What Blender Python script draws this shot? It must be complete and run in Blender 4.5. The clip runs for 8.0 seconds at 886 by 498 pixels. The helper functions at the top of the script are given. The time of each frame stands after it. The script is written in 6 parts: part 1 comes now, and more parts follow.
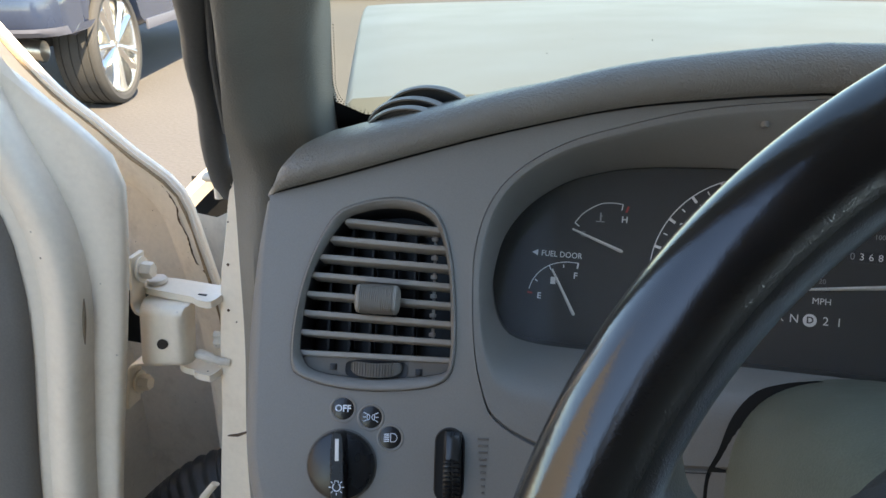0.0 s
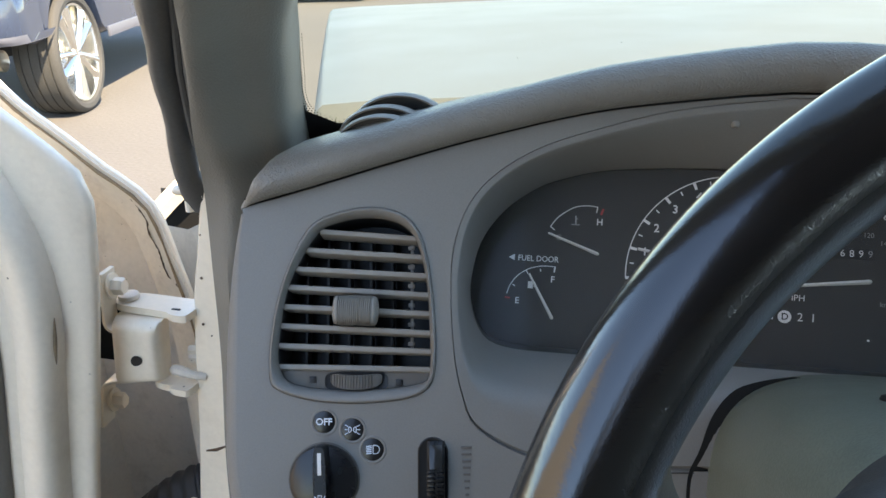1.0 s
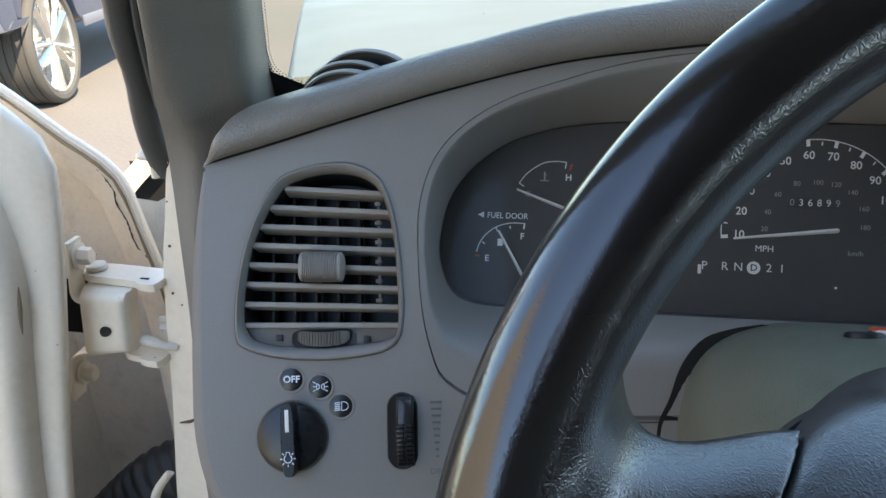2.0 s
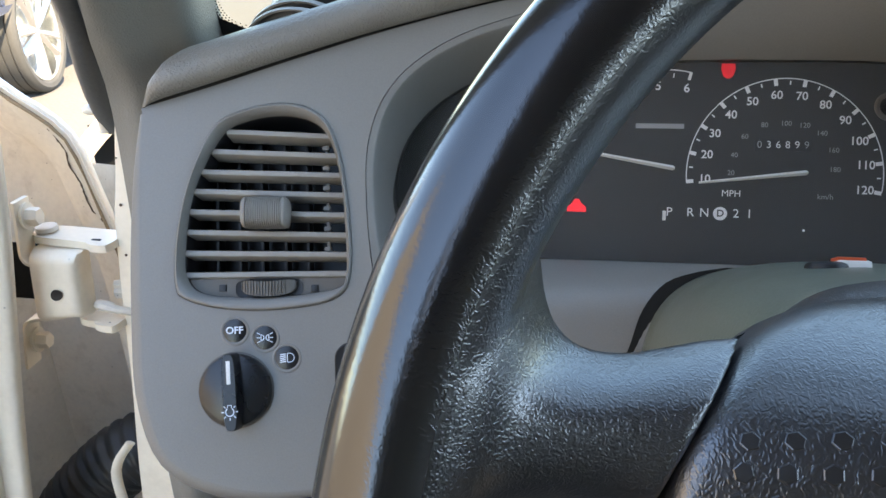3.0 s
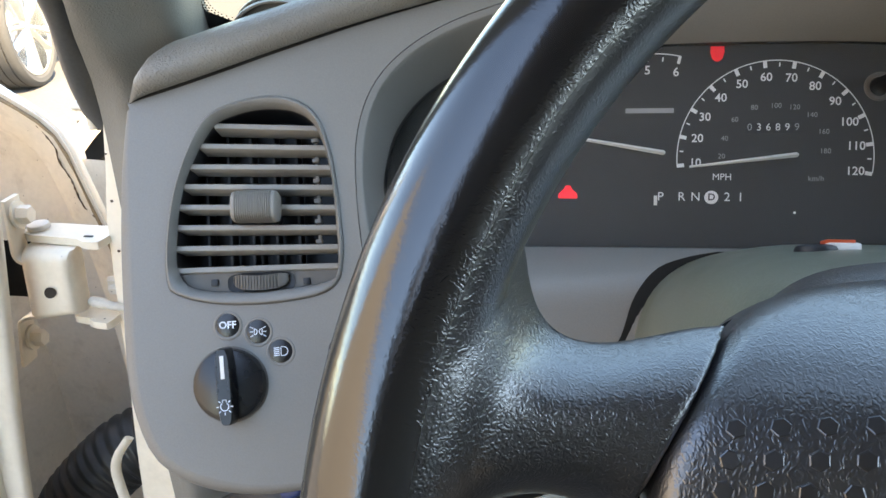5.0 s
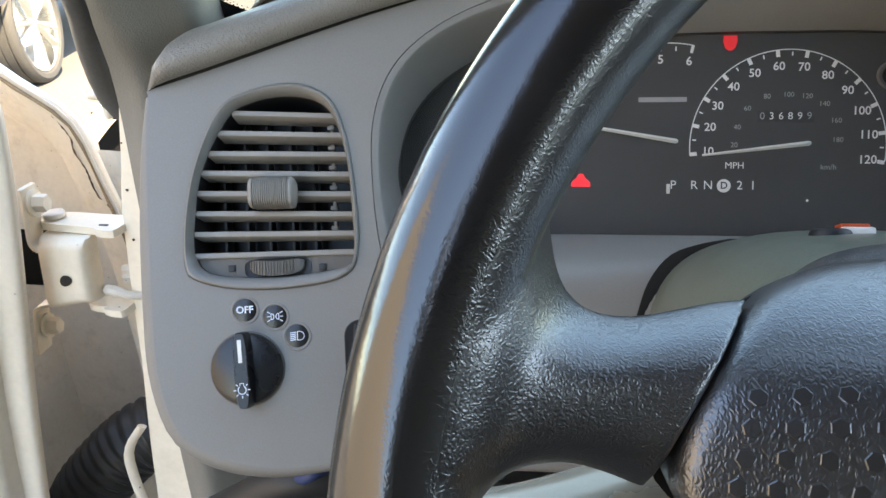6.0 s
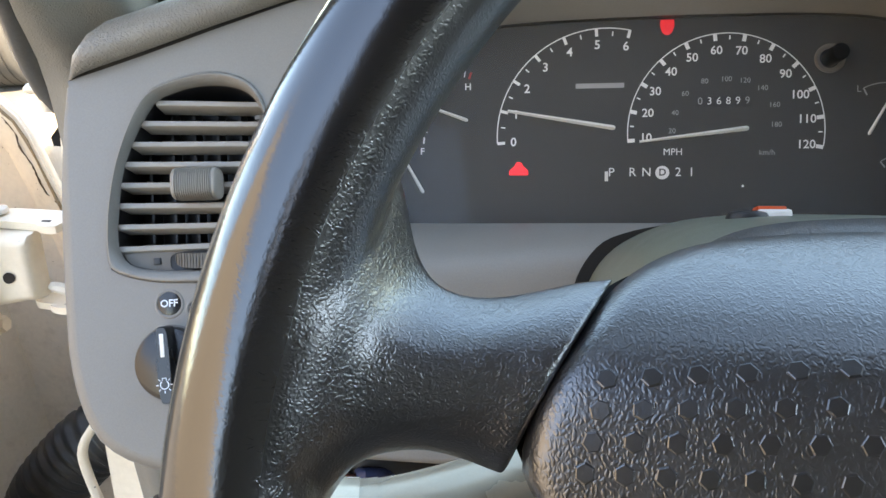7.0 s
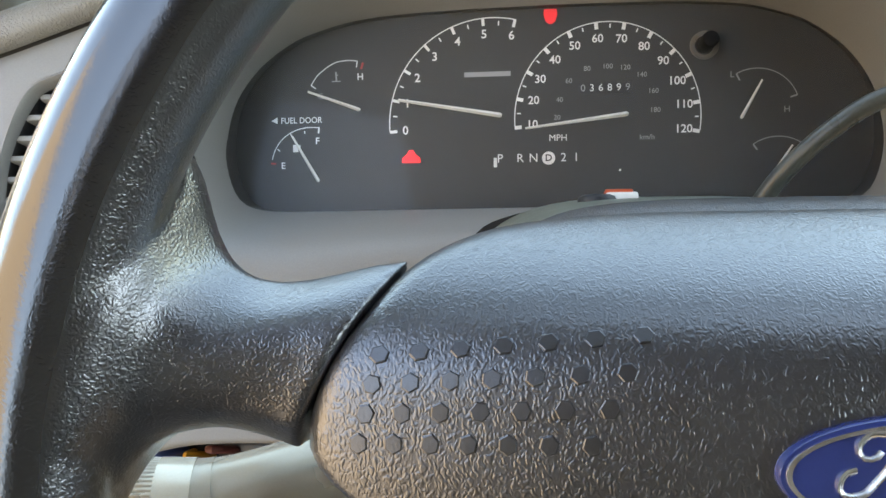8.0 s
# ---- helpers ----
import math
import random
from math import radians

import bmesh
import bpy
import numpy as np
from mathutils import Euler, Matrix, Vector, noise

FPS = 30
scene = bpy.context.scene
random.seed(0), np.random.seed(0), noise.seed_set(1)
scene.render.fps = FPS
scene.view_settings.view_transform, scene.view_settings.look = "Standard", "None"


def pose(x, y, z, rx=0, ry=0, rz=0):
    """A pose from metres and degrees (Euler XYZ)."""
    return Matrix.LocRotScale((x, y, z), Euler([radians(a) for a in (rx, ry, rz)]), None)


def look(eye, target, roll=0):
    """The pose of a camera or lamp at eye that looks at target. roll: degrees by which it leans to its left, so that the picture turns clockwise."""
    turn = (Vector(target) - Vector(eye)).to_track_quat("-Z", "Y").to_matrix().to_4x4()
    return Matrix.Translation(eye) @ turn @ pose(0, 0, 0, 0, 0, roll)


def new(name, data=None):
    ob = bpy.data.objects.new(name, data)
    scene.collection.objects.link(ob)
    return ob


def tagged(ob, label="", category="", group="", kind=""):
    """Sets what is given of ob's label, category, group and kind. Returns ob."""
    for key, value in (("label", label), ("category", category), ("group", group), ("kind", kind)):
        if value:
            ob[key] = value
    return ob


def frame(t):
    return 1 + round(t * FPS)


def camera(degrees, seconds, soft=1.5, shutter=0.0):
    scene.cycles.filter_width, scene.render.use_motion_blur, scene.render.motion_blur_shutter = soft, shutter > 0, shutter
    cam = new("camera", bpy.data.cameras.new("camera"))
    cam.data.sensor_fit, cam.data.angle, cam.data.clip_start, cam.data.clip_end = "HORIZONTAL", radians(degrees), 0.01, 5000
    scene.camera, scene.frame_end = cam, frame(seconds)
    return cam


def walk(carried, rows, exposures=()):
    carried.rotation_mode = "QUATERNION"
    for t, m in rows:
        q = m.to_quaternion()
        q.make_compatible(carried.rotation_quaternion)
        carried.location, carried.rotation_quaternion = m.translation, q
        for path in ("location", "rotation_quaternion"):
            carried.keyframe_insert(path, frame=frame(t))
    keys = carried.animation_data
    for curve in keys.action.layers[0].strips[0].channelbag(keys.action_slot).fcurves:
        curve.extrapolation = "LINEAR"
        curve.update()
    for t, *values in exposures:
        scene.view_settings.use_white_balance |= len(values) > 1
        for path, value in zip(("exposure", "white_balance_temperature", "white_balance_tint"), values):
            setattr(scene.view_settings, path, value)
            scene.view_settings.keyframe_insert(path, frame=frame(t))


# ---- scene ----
cam = camera(59.03, 8.0)
PATH = [
    (0, (0.01554, -0.01014, 1.09773), (-0.20385, 0.88558, 0.71101), -0.193),
    (0.5, (0.02451, -0.00449, 1.10357), (-0.17291, 0.89393, 0.71132), -0.833),
    (1, (0.01267, -0.00721, 1.10094), (-0.17261, 0.89611, 0.71403), -1.103),
    (1.5, (0.01411, -0.01215, 1.10066), (-0.16480, 0.89119, 0.71084), -1.398),
    (1.8, (0.01669, -0.00898, 1.09341), (-0.15763, 0.89205, 0.69622), -1.682),
    (2, (0.02223, -0.00879, 1.08248), (-0.14360, 0.89257, 0.68240), -1.629),
    (2.2, (0.03493, -0.00269, 1.06196), (-0.13190, 0.89809, 0.66101), -1.632),
    (3.3, (0.04162, 0.00309, 1.05364), (-0.10903, 0.89975, 0.63733), -2.148),
    (3.5, (0.03794, 0.00440, 1.05381), (-0.10715, 0.90095, 0.63531), -2.184),
    (4, (0.04882, 0.00516, 1.05480), (-0.09571, 0.90097, 0.63452), -2.680),
    (4.2, (0.05140, 0.00341, 1.05721), (-0.09516, 0.89887, 0.63688), -2.875),
    (5.3, (0.04282, 0.00343, 1.05146), (-0.11598, 0.89281, 0.62275), -3.145),
    (5.5, (0.04486, -0.00089, 1.04892), (-0.11646, 0.88910, 0.62243), -3.083),
    (6, (0.04009, -0.00285, 1.05178), (-0.12033, 0.88572, 0.62199), -3.200),
    (6.5, (0.06111, 0.00527, 1.04647), (-0.10305, 0.89282, 0.61600), -3.509),
    (7, (0.07173, 0.00658, 1.04305), (-0.08513, 0.89491, 0.61147), -3.724),
    (7.5, (0.07371, 0.00470, 1.04013), (-0.06328, 0.89675, 0.60945), -3.739),
    (7.7, (0.09825, 0.00674, 1.03893), (-0.03625, 0.89641, 0.60259), -3.835),
    (8, (0.11373, 0.00261, 1.04444), (-0.00392, 0.88869, 0.59610), -3.804),
]
walk(cam, [(t, look(eye, target, roll)) for t, eye, target, roll in PATH],
     exposures=[(0, 2.5, 9000, 10), (1, 2.7, 9000, 10), (2, 2.7, 8800, 10), (3.5, 3.42, 9500, 11), (5.5, 3.45, 10000, 11), (6.2, 3.4, 10200, 11), (7, 3.65, 10600, 12), (7.5, 3.68, 10900, 12), (8, 3.95, 11900, 12)])

# ---------------------------------------------------------------- light
SUN_ELEVATION, SUN_AZIMUTH = 48.0, 128.0     # azimuth: degrees from +y towards +x
world = bpy.data.worlds.new("sky")
scene.world = world
world.use_nodes = True
wn = world.node_tree.nodes
sky = wn.new("ShaderNodeTexSky")
sky.sky_type = "NISHITA"
sky.sun_disc = False
sky.dust_density, sky.air_density, sky.ozone_density = 0.4, 1.0, 6.5
sky.sun_elevation, sky.sun_rotation = radians(SUN_ELEVATION), radians(SUN_AZIMUTH)
wn["Background"].inputs["Strength"].default_value = 0.14
world.node_tree.links.new(sky.outputs["Color"], wn["Background"].inputs["Color"])
sun = new("sun", bpy.data.lights.new("sun", "SUN"))
sun.data.energy, sun.data.angle, sun.data.color = 3.2, radians(0.5), (1.0, 0.93, 0.82)
az, el = radians(SUN_AZIMUTH), radians(SUN_ELEVATION)
to_sun = Vector((math.sin(az) * math.cos(el), math.cos(az) * math.cos(el), math.sin(el)))
sun.matrix_world = look(to_sun * 30, (0, 0, 0))

# ---------------------------------------------------------------- materials
MATS = {}


def material(name, color, rough=0.5, metal=0.0, vary=0.15, big=6.0, fine=300.0, grain=0.0, depth=0.0003,
             coat=0.0, emit=None, strength=0.0, spec=0.5, rough_vary=0.1, dirt=None, dirt_scale=20.0, dirt_amount=0.0, specks=0.0):
    """A surface with colour variation at two scales, uneven roughness and relief."""
    m = bpy.data.materials.new(name)
    m.use_nodes = True
    nt = m.node_tree
    N, L = nt.nodes, nt.links
    b = N["Principled BSDF"]
    b.inputs["Metallic"].default_value = metal
    b.inputs["Coat Weight"].default_value = coat
    b.inputs["Coat Roughness"].default_value = 0.08
    b.inputs["Specular IOR Level"].default_value = spec
    tc = N.new("ShaderNodeTexCoord")
    n1, n2 = N.new("ShaderNodeTexNoise"), N.new("ShaderNodeTexNoise")
    n1.inputs["Scale"].default_value, n2.inputs["Scale"].default_value = big, fine
    n1.inputs["Detail"].default_value, n2.inputs["Detail"].default_value = 4, 3
    for n in (n1, n2):
        L.new(tc.outputs["Object"], n.inputs["Vector"])
    mix = N.new("ShaderNodeMath")
    mix.operation = "ADD"
    L.new(n1.outputs["Fac"], mix.inputs[0])
    L.new(n2.outputs["Fac"], mix.inputs[1])
    ramp = N.new("ShaderNodeMapRange")
    ramp.inputs["From Min"].default_value, ramp.inputs["From Max"].default_value = 0.6, 1.4
    ramp.inputs["To Min"].default_value, ramp.inputs["To Max"].default_value = 1 - vary, 1 + vary
    L.new(mix.outputs[0], ramp.inputs["Value"])
    scale = N.new("ShaderNodeVectorMath")
    scale.operation = "SCALE"
    scale.inputs[0].default_value = color
    L.new(ramp.outputs["Result"], scale.inputs["Scale"])
    out = scale.outputs["Vector"]
    if dirt:
        n3 = N.new("ShaderNodeTexNoise")
        n3.inputs["Scale"].default_value, n3.inputs["Detail"].default_value = dirt_scale, 8
        n3.inputs["Roughness"].default_value = 0.7
        L.new(tc.outputs["Object"], n3.inputs["Vector"])
        mr = N.new("ShaderNodeMapRange")
        mr.inputs["From Min"].default_value, mr.inputs["From Max"].default_value = 0.52, 0.75
        mr.inputs["To Min"].default_value, mr.inputs["To Max"].default_value = 0.0, dirt_amount
        L.new(n3.outputs["Fac"], mr.inputs["Value"])
        mc = N.new("ShaderNodeMix")
        mc.data_type = "RGBA"
        L.new(mr.outputs["Result"], mc.inputs["Factor"])
        L.new(out, mc.inputs["A"])
        mc.inputs["B"].default_value = (*dirt, 1)
        out = mc.outputs["Result"]
    if specks:
        vo = N.new("ShaderNodeTexVoronoi")
        vo.inputs["Scale"].default_value = specks
        L.new(tc.outputs["Object"], vo.inputs["Vector"])
        near = N.new("ShaderNodeMapRange")
        near.inputs["From Min"].default_value, near.inputs["From Max"].default_value = 0.03, 0.09
        near.inputs["To Min"].default_value, near.inputs["To Max"].default_value = 1.0, 0.0
        L.new(vo.outputs["Distance"], near.inputs["Value"])
        some = N.new("ShaderNodeMath")
        some.operation = "GREATER_THAN"
        some.inputs[1].default_value = 0.72
        L.new(vo.outputs["Color"], some.inputs[0])
        both = N.new("ShaderNodeMath")
        both.operation = "MULTIPLY"
        L.new(near.outputs["Result"], both.inputs[0])
        L.new(some.outputs[0], both.inputs[1])
        ms = N.new("ShaderNodeMix")
        ms.data_type = "RGBA"
        L.new(both.outputs[0], ms.inputs["Factor"])
        L.new(out, ms.inputs["A"])
        ms.inputs["B"].default_value = (0.12, 0.09, 0.06, 1)
        out = ms.outputs["Result"]
    L.new(out, b.inputs["Base Color"])
    rr = N.new("ShaderNodeMapRange")
    rr.inputs["To Min"].default_value, rr.inputs["To Max"].default_value = max(0.02, rough - rough_vary), min(1, rough + rough_vary)
    L.new(n1.outputs["Fac"], rr.inputs["Value"])
    L.new(rr.outputs["Result"], b.inputs["Roughness"])
    if grain:
        bump = N.new("ShaderNodeBump")
        bump.inputs["Strength"].default_value, bump.inputs["Distance"].default_value = grain, depth
        L.new(n2.outputs["Fac"], bump.inputs["Height"])
        L.new(bump.outputs["Normal"], b.inputs["Normal"])
    if emit:
        b.inputs["Emission Color"].default_value, b.inputs["Emission Strength"].default_value = (*emit, 1), strength
    MATS[name] = m
    return m


def leather(name, color, rough, scale, depth, smooth_from=None, spec=0.5, mottle=0.25, dressing=0.0, long=1.0):
    """Moulded grain: short wandering wrinkles; past the radius smooth_from the grain is worn flat and shiny."""
    m = bpy.data.materials.new(name)
    m.use_nodes = True
    N, L = m.node_tree.nodes, m.node_tree.links
    b = N["Principled BSDF"]
    b.inputs["Specular IOR Level"].default_value = spec
    b.inputs["Coat Weight"].default_value, b.inputs["Coat Roughness"].default_value, b.inputs["Coat IOR"].default_value = dressing, 0.27, 1.85
    tc = N.new("ShaderNodeTexCoord")
    warp, wrinkle, tone = (N.new("ShaderNodeTexNoise") for _ in range(3))
    warp.inputs["Scale"].default_value, warp.inputs["Detail"].default_value = scale * 0.5, 2
    wrinkle.inputs["Scale"].default_value, wrinkle.inputs["Detail"].default_value = scale, 1
    tone.inputs["Scale"].default_value, tone.inputs["Detail"].default_value = 25, 6
    add = N.new("ShaderNodeVectorMath")
    add.operation = "MULTIPLY_ADD"
    add.inputs[1].default_value = (1.1 / scale,) * 3
    L.new(tc.outputs["Object"], warp.inputs["Vector"])
    L.new(tc.outputs["Object"], tone.inputs["Vector"])
    L.new(warp.outputs["Color"], add.inputs[0])
    L.new(tc.outputs["Object"], add.inputs[2])
    draw = N.new("ShaderNodeVectorMath")      # wrinkles drawn out along y
    draw.operation = "MULTIPLY"
    draw.inputs[1].default_value = (1, 1 / long, 1)
    L.new(add.outputs["Vector"], draw.inputs[0])
    L.new(draw.outputs["Vector"], wrinkle.inputs["Vector"])
    ridge = N.new("ShaderNodeMath")           # ridges where the noise crosses its middle
    ridge.operation = "SUBTRACT"
    ridge.inputs[1].default_value = 0.5
    L.new(wrinkle.outputs["Fac"], ridge.inputs[0])
    fold = N.new("ShaderNodeMath")
    fold.operation = "ABSOLUTE"
    L.new(ridge.outputs[0], fold.inputs[0])
    clip = N.new("ShaderNodeMapRange")
    clip.interpolation_type = "SMOOTHSTEP"
    clip.inputs["From Max"].default_value = 0.22
    L.new(fold.outputs[0], clip.inputs["Value"])
    bump = N.new("ShaderNodeBump")
    bump.inputs["Strength"].default_value, bump.inputs["Distance"].default_value = 0.8, depth
    L.new(clip.outputs["Result"], bump.inputs["Height"])
    rr = N.new("ShaderNodeMapRange")
    rr.inputs["To Min"].default_value, rr.inputs["To Max"].default_value = rough - 0.06, rough + 0.08
    L.new(tone.outputs["Fac"], rr.inputs["Value"])
    rough_out = rr.outputs["Result"]
    if smooth_from:
        flat = N.new("ShaderNodeVectorMath")
        flat.operation = "MULTIPLY"
        flat.inputs[1].default_value = (1, 1, 0)
        L.new(tc.outputs["Object"], flat.inputs[0])
        ln = N.new("ShaderNodeVectorMath")
        ln.operation = "LENGTH"
        L.new(flat.outputs["Vector"], ln.inputs[0])
        wob = N.new("ShaderNodeMath")
        wob.operation = "MULTIPLY_ADD"
        wob.inputs[1].default_value = 0.008
        L.new(tone.outputs["Fac"], wob.inputs[0])
        L.new(ln.outputs["Value"], wob.inputs[2])
        worn = N.new("ShaderNodeMapRange")
        worn.inputs["From Min"].default_value, worn.inputs["From Max"].default_value = smooth_from - 0.005, smooth_from + 0.007
        worn.inputs["To Min"].default_value, worn.inputs["To Max"].default_value = 0.8, 0.13
        L.new(wob.outputs[0], worn.inputs["Value"])
        sep, reach, keep = N.new("ShaderNodeSeparateXYZ"), N.new("ShaderNodeMapRange"), N.new("ShaderNodeMath")
        L.new(tc.outputs["Object"], sep.inputs[0])      # the grain is worn faint along the upper rim, away from the spokes
        reach.inputs["From Min"].default_value, reach.inputs["From Max"].default_value = 0.055, 0.105
        reach.inputs["To Min"].default_value, reach.inputs["To Max"].default_value = 1.0, 0.6
        L.new(sep.outputs["Y"], reach.inputs["Value"])
        keep.operation = "MULTIPLY"
        L.new(worn.outputs["Result"], keep.inputs[0])
        L.new(reach.outputs["Result"], keep.inputs[1])
        L.new(keep.outputs[0], bump.inputs["Strength"])
        dents, ripple = N.new("ShaderNodeTexNoise"), N.new("ShaderNodeBump")      # hand-worn unevenness
        dents.inputs["Scale"].default_value, dents.inputs["Detail"].default_value = 120, 6
        ripple.inputs["Strength"].default_value, ripple.inputs["Distance"].default_value = 0.22, 0.0005
        L.new(tc.outputs["Object"], dents.inputs["Vector"])
        L.new(dents.outputs["Fac"], ripple.inputs["Height"])
        L.new(ripple.outputs["Normal"], bump.inputs["Normal"])
        mr = N.new("ShaderNodeMapRange")
        mr.inputs["From Min"].default_value, mr.inputs["From Max"].default_value = 0.13, 0.8
        mr.inputs["To Min"].default_value, mr.inputs["To Max"].default_value = 0.1, rough - 0.06
        L.new(worn.outputs["Result"], mr.inputs["Value"])
        uneven = N.new("ShaderNodeMath")
        uneven.operation = "MULTIPLY_ADD"
        uneven.inputs[1].default_value = 0.12
        L.new(tone.outputs["Fac"], uneven.inputs[0])
        L.new(mr.outputs["Result"], uneven.inputs[2])
        rough_out = uneven.outputs[0]
        thin = N.new("ShaderNodeMapRange")      # hands have polished the dressing where the rim is worn
        thin.inputs["From Min"].default_value, thin.inputs["From Max"].default_value = 0.15, 0.8
        thin.inputs["To Min"].default_value, thin.inputs["To Max"].default_value = 0.2, dressing
        L.new(worn.outputs["Result"], thin.inputs["Value"])
        L.new(thin.outputs["Result"], b.inputs["Coat Weight"])
        polish = N.new("ShaderNodeMapRange")
        polish.inputs["From Min"].default_value, polish.inputs["From Max"].default_value = 0.13, 0.8
        polish.inputs["To Min"].default_value, polish.inputs["To Max"].default_value = 0.14, 0.27
        L.new(worn.outputs["Result"], polish.inputs["Value"])
        L.new(polish.outputs["Result"], b.inputs["Coat Roughness"])
        dull = N.new("ShaderNodeMapRange")
        dull.inputs["From Min"].default_value, dull.inputs["From Max"].default_value = 0.13, 0.8
        dull.inputs["To Min"].default_value, dull.inputs["To Max"].default_value = 0.8, spec
        L.new(worn.outputs["Result"], dull.inputs["Value"])
        L.new(dull.outputs["Result"], b.inputs["Specular IOR Level"])
    L.new(rough_out, b.inputs["Roughness"])
    L.new(bump.outputs["Normal"], b.inputs["Normal"])
    L.new(bump.outputs["Normal"], b.inputs["Coat Normal"])
    cr = N.new("ShaderNodeMapRange")
    cr.inputs["From Min"].default_value, cr.inputs["From Max"].default_value = 0.3, 0.7
    cr.inputs["To Min"].default_value, cr.inputs["To Max"].default_value = 1 - mottle, 1 + mottle
    L.new(tone.outputs["Fac"], cr.inputs["Value"])
    sc = N.new("ShaderNodeVectorMath")
    sc.operation = "SCALE"
    sc.inputs[0].default_value = color
    L.new(cr.outputs["Result"], sc.inputs["Scale"])
    L.new(sc.outputs["Vector"], b.inputs["Base Color"])
    return m


def clear_pane(name, tint, gloss=1.0, veil=0.0):
    """A thin pane: light passes straight, and the surface mirrors by Fresnel."""
    m = bpy.data.materials.new(name)
    m.use_nodes = True
    N, L = m.node_tree.nodes, m.node_tree.links
    N.remove(N["Principled BSDF"])
    tr, gl, mx, fr = (N.new("ShaderNode" + k) for k in ("BsdfTransparent", "BsdfGlossy", "MixShader", "LayerWeight"))
    tr.inputs["Color"].default_value = (*tint, 1)
    gl.inputs["Roughness"].default_value = 0.02
    fr.inputs["Blend"].default_value = 0.5
    steep, mul = N.new("ShaderNodeMath"), N.new("ShaderNodeMath")
    steep.operation, mul.operation = "POWER", "MULTIPLY_ADD"
    steep.inputs[1].default_value = 4.5
    mul.inputs[1].default_value, mul.inputs[2].default_value = 0.9 * gloss, 0.05 * gloss
    L.new(fr.outputs["Facing"], steep.inputs[0])
    L.new(steep.outputs[0], mul.inputs[0])
    L.new(mul.outputs[0], mx.inputs[0])
    L.new(tr.outputs[0], mx.inputs[1])
    L.new(gl.outputs[0], mx.inputs[2])
    last = mx
    # Pale diffuse share that paints camera glare over what lies behind.
    if veil:
        df, m2 = N.new("ShaderNodeBsdfDiffuse"), N.new("ShaderNodeMixShader")
        df.inputs["Color"].default_value = (0.6, 0.6, 0.58, 1)
        m2.inputs[0].default_value = veil
        L.new(mx.outputs[0], m2.inputs[1])
        L.new(df.outputs[0], m2.inputs[2])
        last = m2
    L.new(last.outputs[0], N["Material Output"].inputs["Surface"])
    return m


GREY = material("grey_plastic", (0.212, 0.201, 0.184), 0.46, vary=0.09, big=9, fine=1400, grain=0.25, depth=0.00025)
GREY_SMOOTH = material("grey_smooth_plastic", (0.28, 0.256, 0.225), 0.42, vary=0.06, big=30, fine=1500, grain=0.1, depth=0.0001)
PAD = leather("dash_pad_vinyl", (0.215, 0.198, 0.172), 0.38, 480, 0.0003, mottle=0.08)
PILLAR = leather("pillar_vinyl", (0.215, 0.203, 0.178), 0.46, 600, 0.00016, mottle=0.06)
HOOD_GREY = material("dark_grey_plastic", (0.13, 0.116, 0.1), 0.55, vary=0.06, big=9, fine=1400, grain=0.2, depth=0.0002)
LEVER = material("lever_paint", (0.06, 0.062, 0.052), 0.3, vary=0.15, big=60, fine=900)
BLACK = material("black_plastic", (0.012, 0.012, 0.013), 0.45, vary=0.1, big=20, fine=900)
SMOKE = material("smoked_plastic", (0.03, 0.031, 0.03), 0.16, vary=0.1, big=30, fine=900)
MATT_BLACK = material("matt_black", (0.008, 0.008, 0.008), 0.8, vary=0.1, big=20, fine=900, spec=0.1)
GLOSS_BLACK = material("satin_black_knob", (0.012, 0.012, 0.013), 0.28, vary=0.1, big=30, fine=900, grain=0.05)
DIAL_BLACK = material("dial_black", (0.02, 0.02, 0.019), 0.6, vary=0.1, big=20, fine=900)
PRINT = material("white_print", (0.8, 0.8, 0.78), 0.6, vary=0.08, big=60, fine=900)
PRINT_DIM = material("dim_print", (0.32, 0.32, 0.32), 0.6, vary=0.08, big=60, fine=900)
PRINT_RED = material("red_print", (0.5, 0.03, 0.03), 0.6, vary=0.1, big=60, fine=900)
ICON = material("icon_print", (0.7, 0.76, 0.85), 0.5, vary=0.05, big=60, fine=900)
NEEDLE = material("needle_white", (0.75, 0.74, 0.68), 0.45, vary=0.05, big=60, fine=900)
LAMP_RED = material("warning_lamp", (0.5, 0.02, 0.03), 0.4, emit=(1.0, 0.012, 0.03), strength=0.11)
RIM = leather("wheel_rim_leather", (0.012, 0.0118, 0.0118), 0.38, 860, 0.00008, smooth_from=0.1805, spec=1.0, dressing=1.0)
SPOKE = leather("wheel_spoke_vinyl", (0.012, 0.0118, 0.0118), 0.38, 860, 0.0001, spec=1.0, dressing=1.0)
COVER = leather("airbag_cover_vinyl", (0.012, 0.0118, 0.0118), 0.38, 840, 0.000088, spec=1.0, dressing=0.85, long=1.6)
HEX = leather("hexagon_vinyl", (0.012, 0.0118, 0.0118), 0.36, 760, 0.00001, spec=0.8, dressing=0.6)
SHROUD = material("column_plastic", (0.14, 0.149, 0.112), 0.33, vary=0.2, big=70, fine=900, grain=0.5, depth=0.0003)
STALK = material("stalk_plastic", (0.56, 0.49, 0.37), 0.27, metal=0.45, vary=0.05, big=30, fine=1500, grain=0.05)
STALK_RING = material("stalk_ring", (0.8, 0.71, 0.54), 0.25, metal=0.45, vary=0.05, big=30, fine=1500)
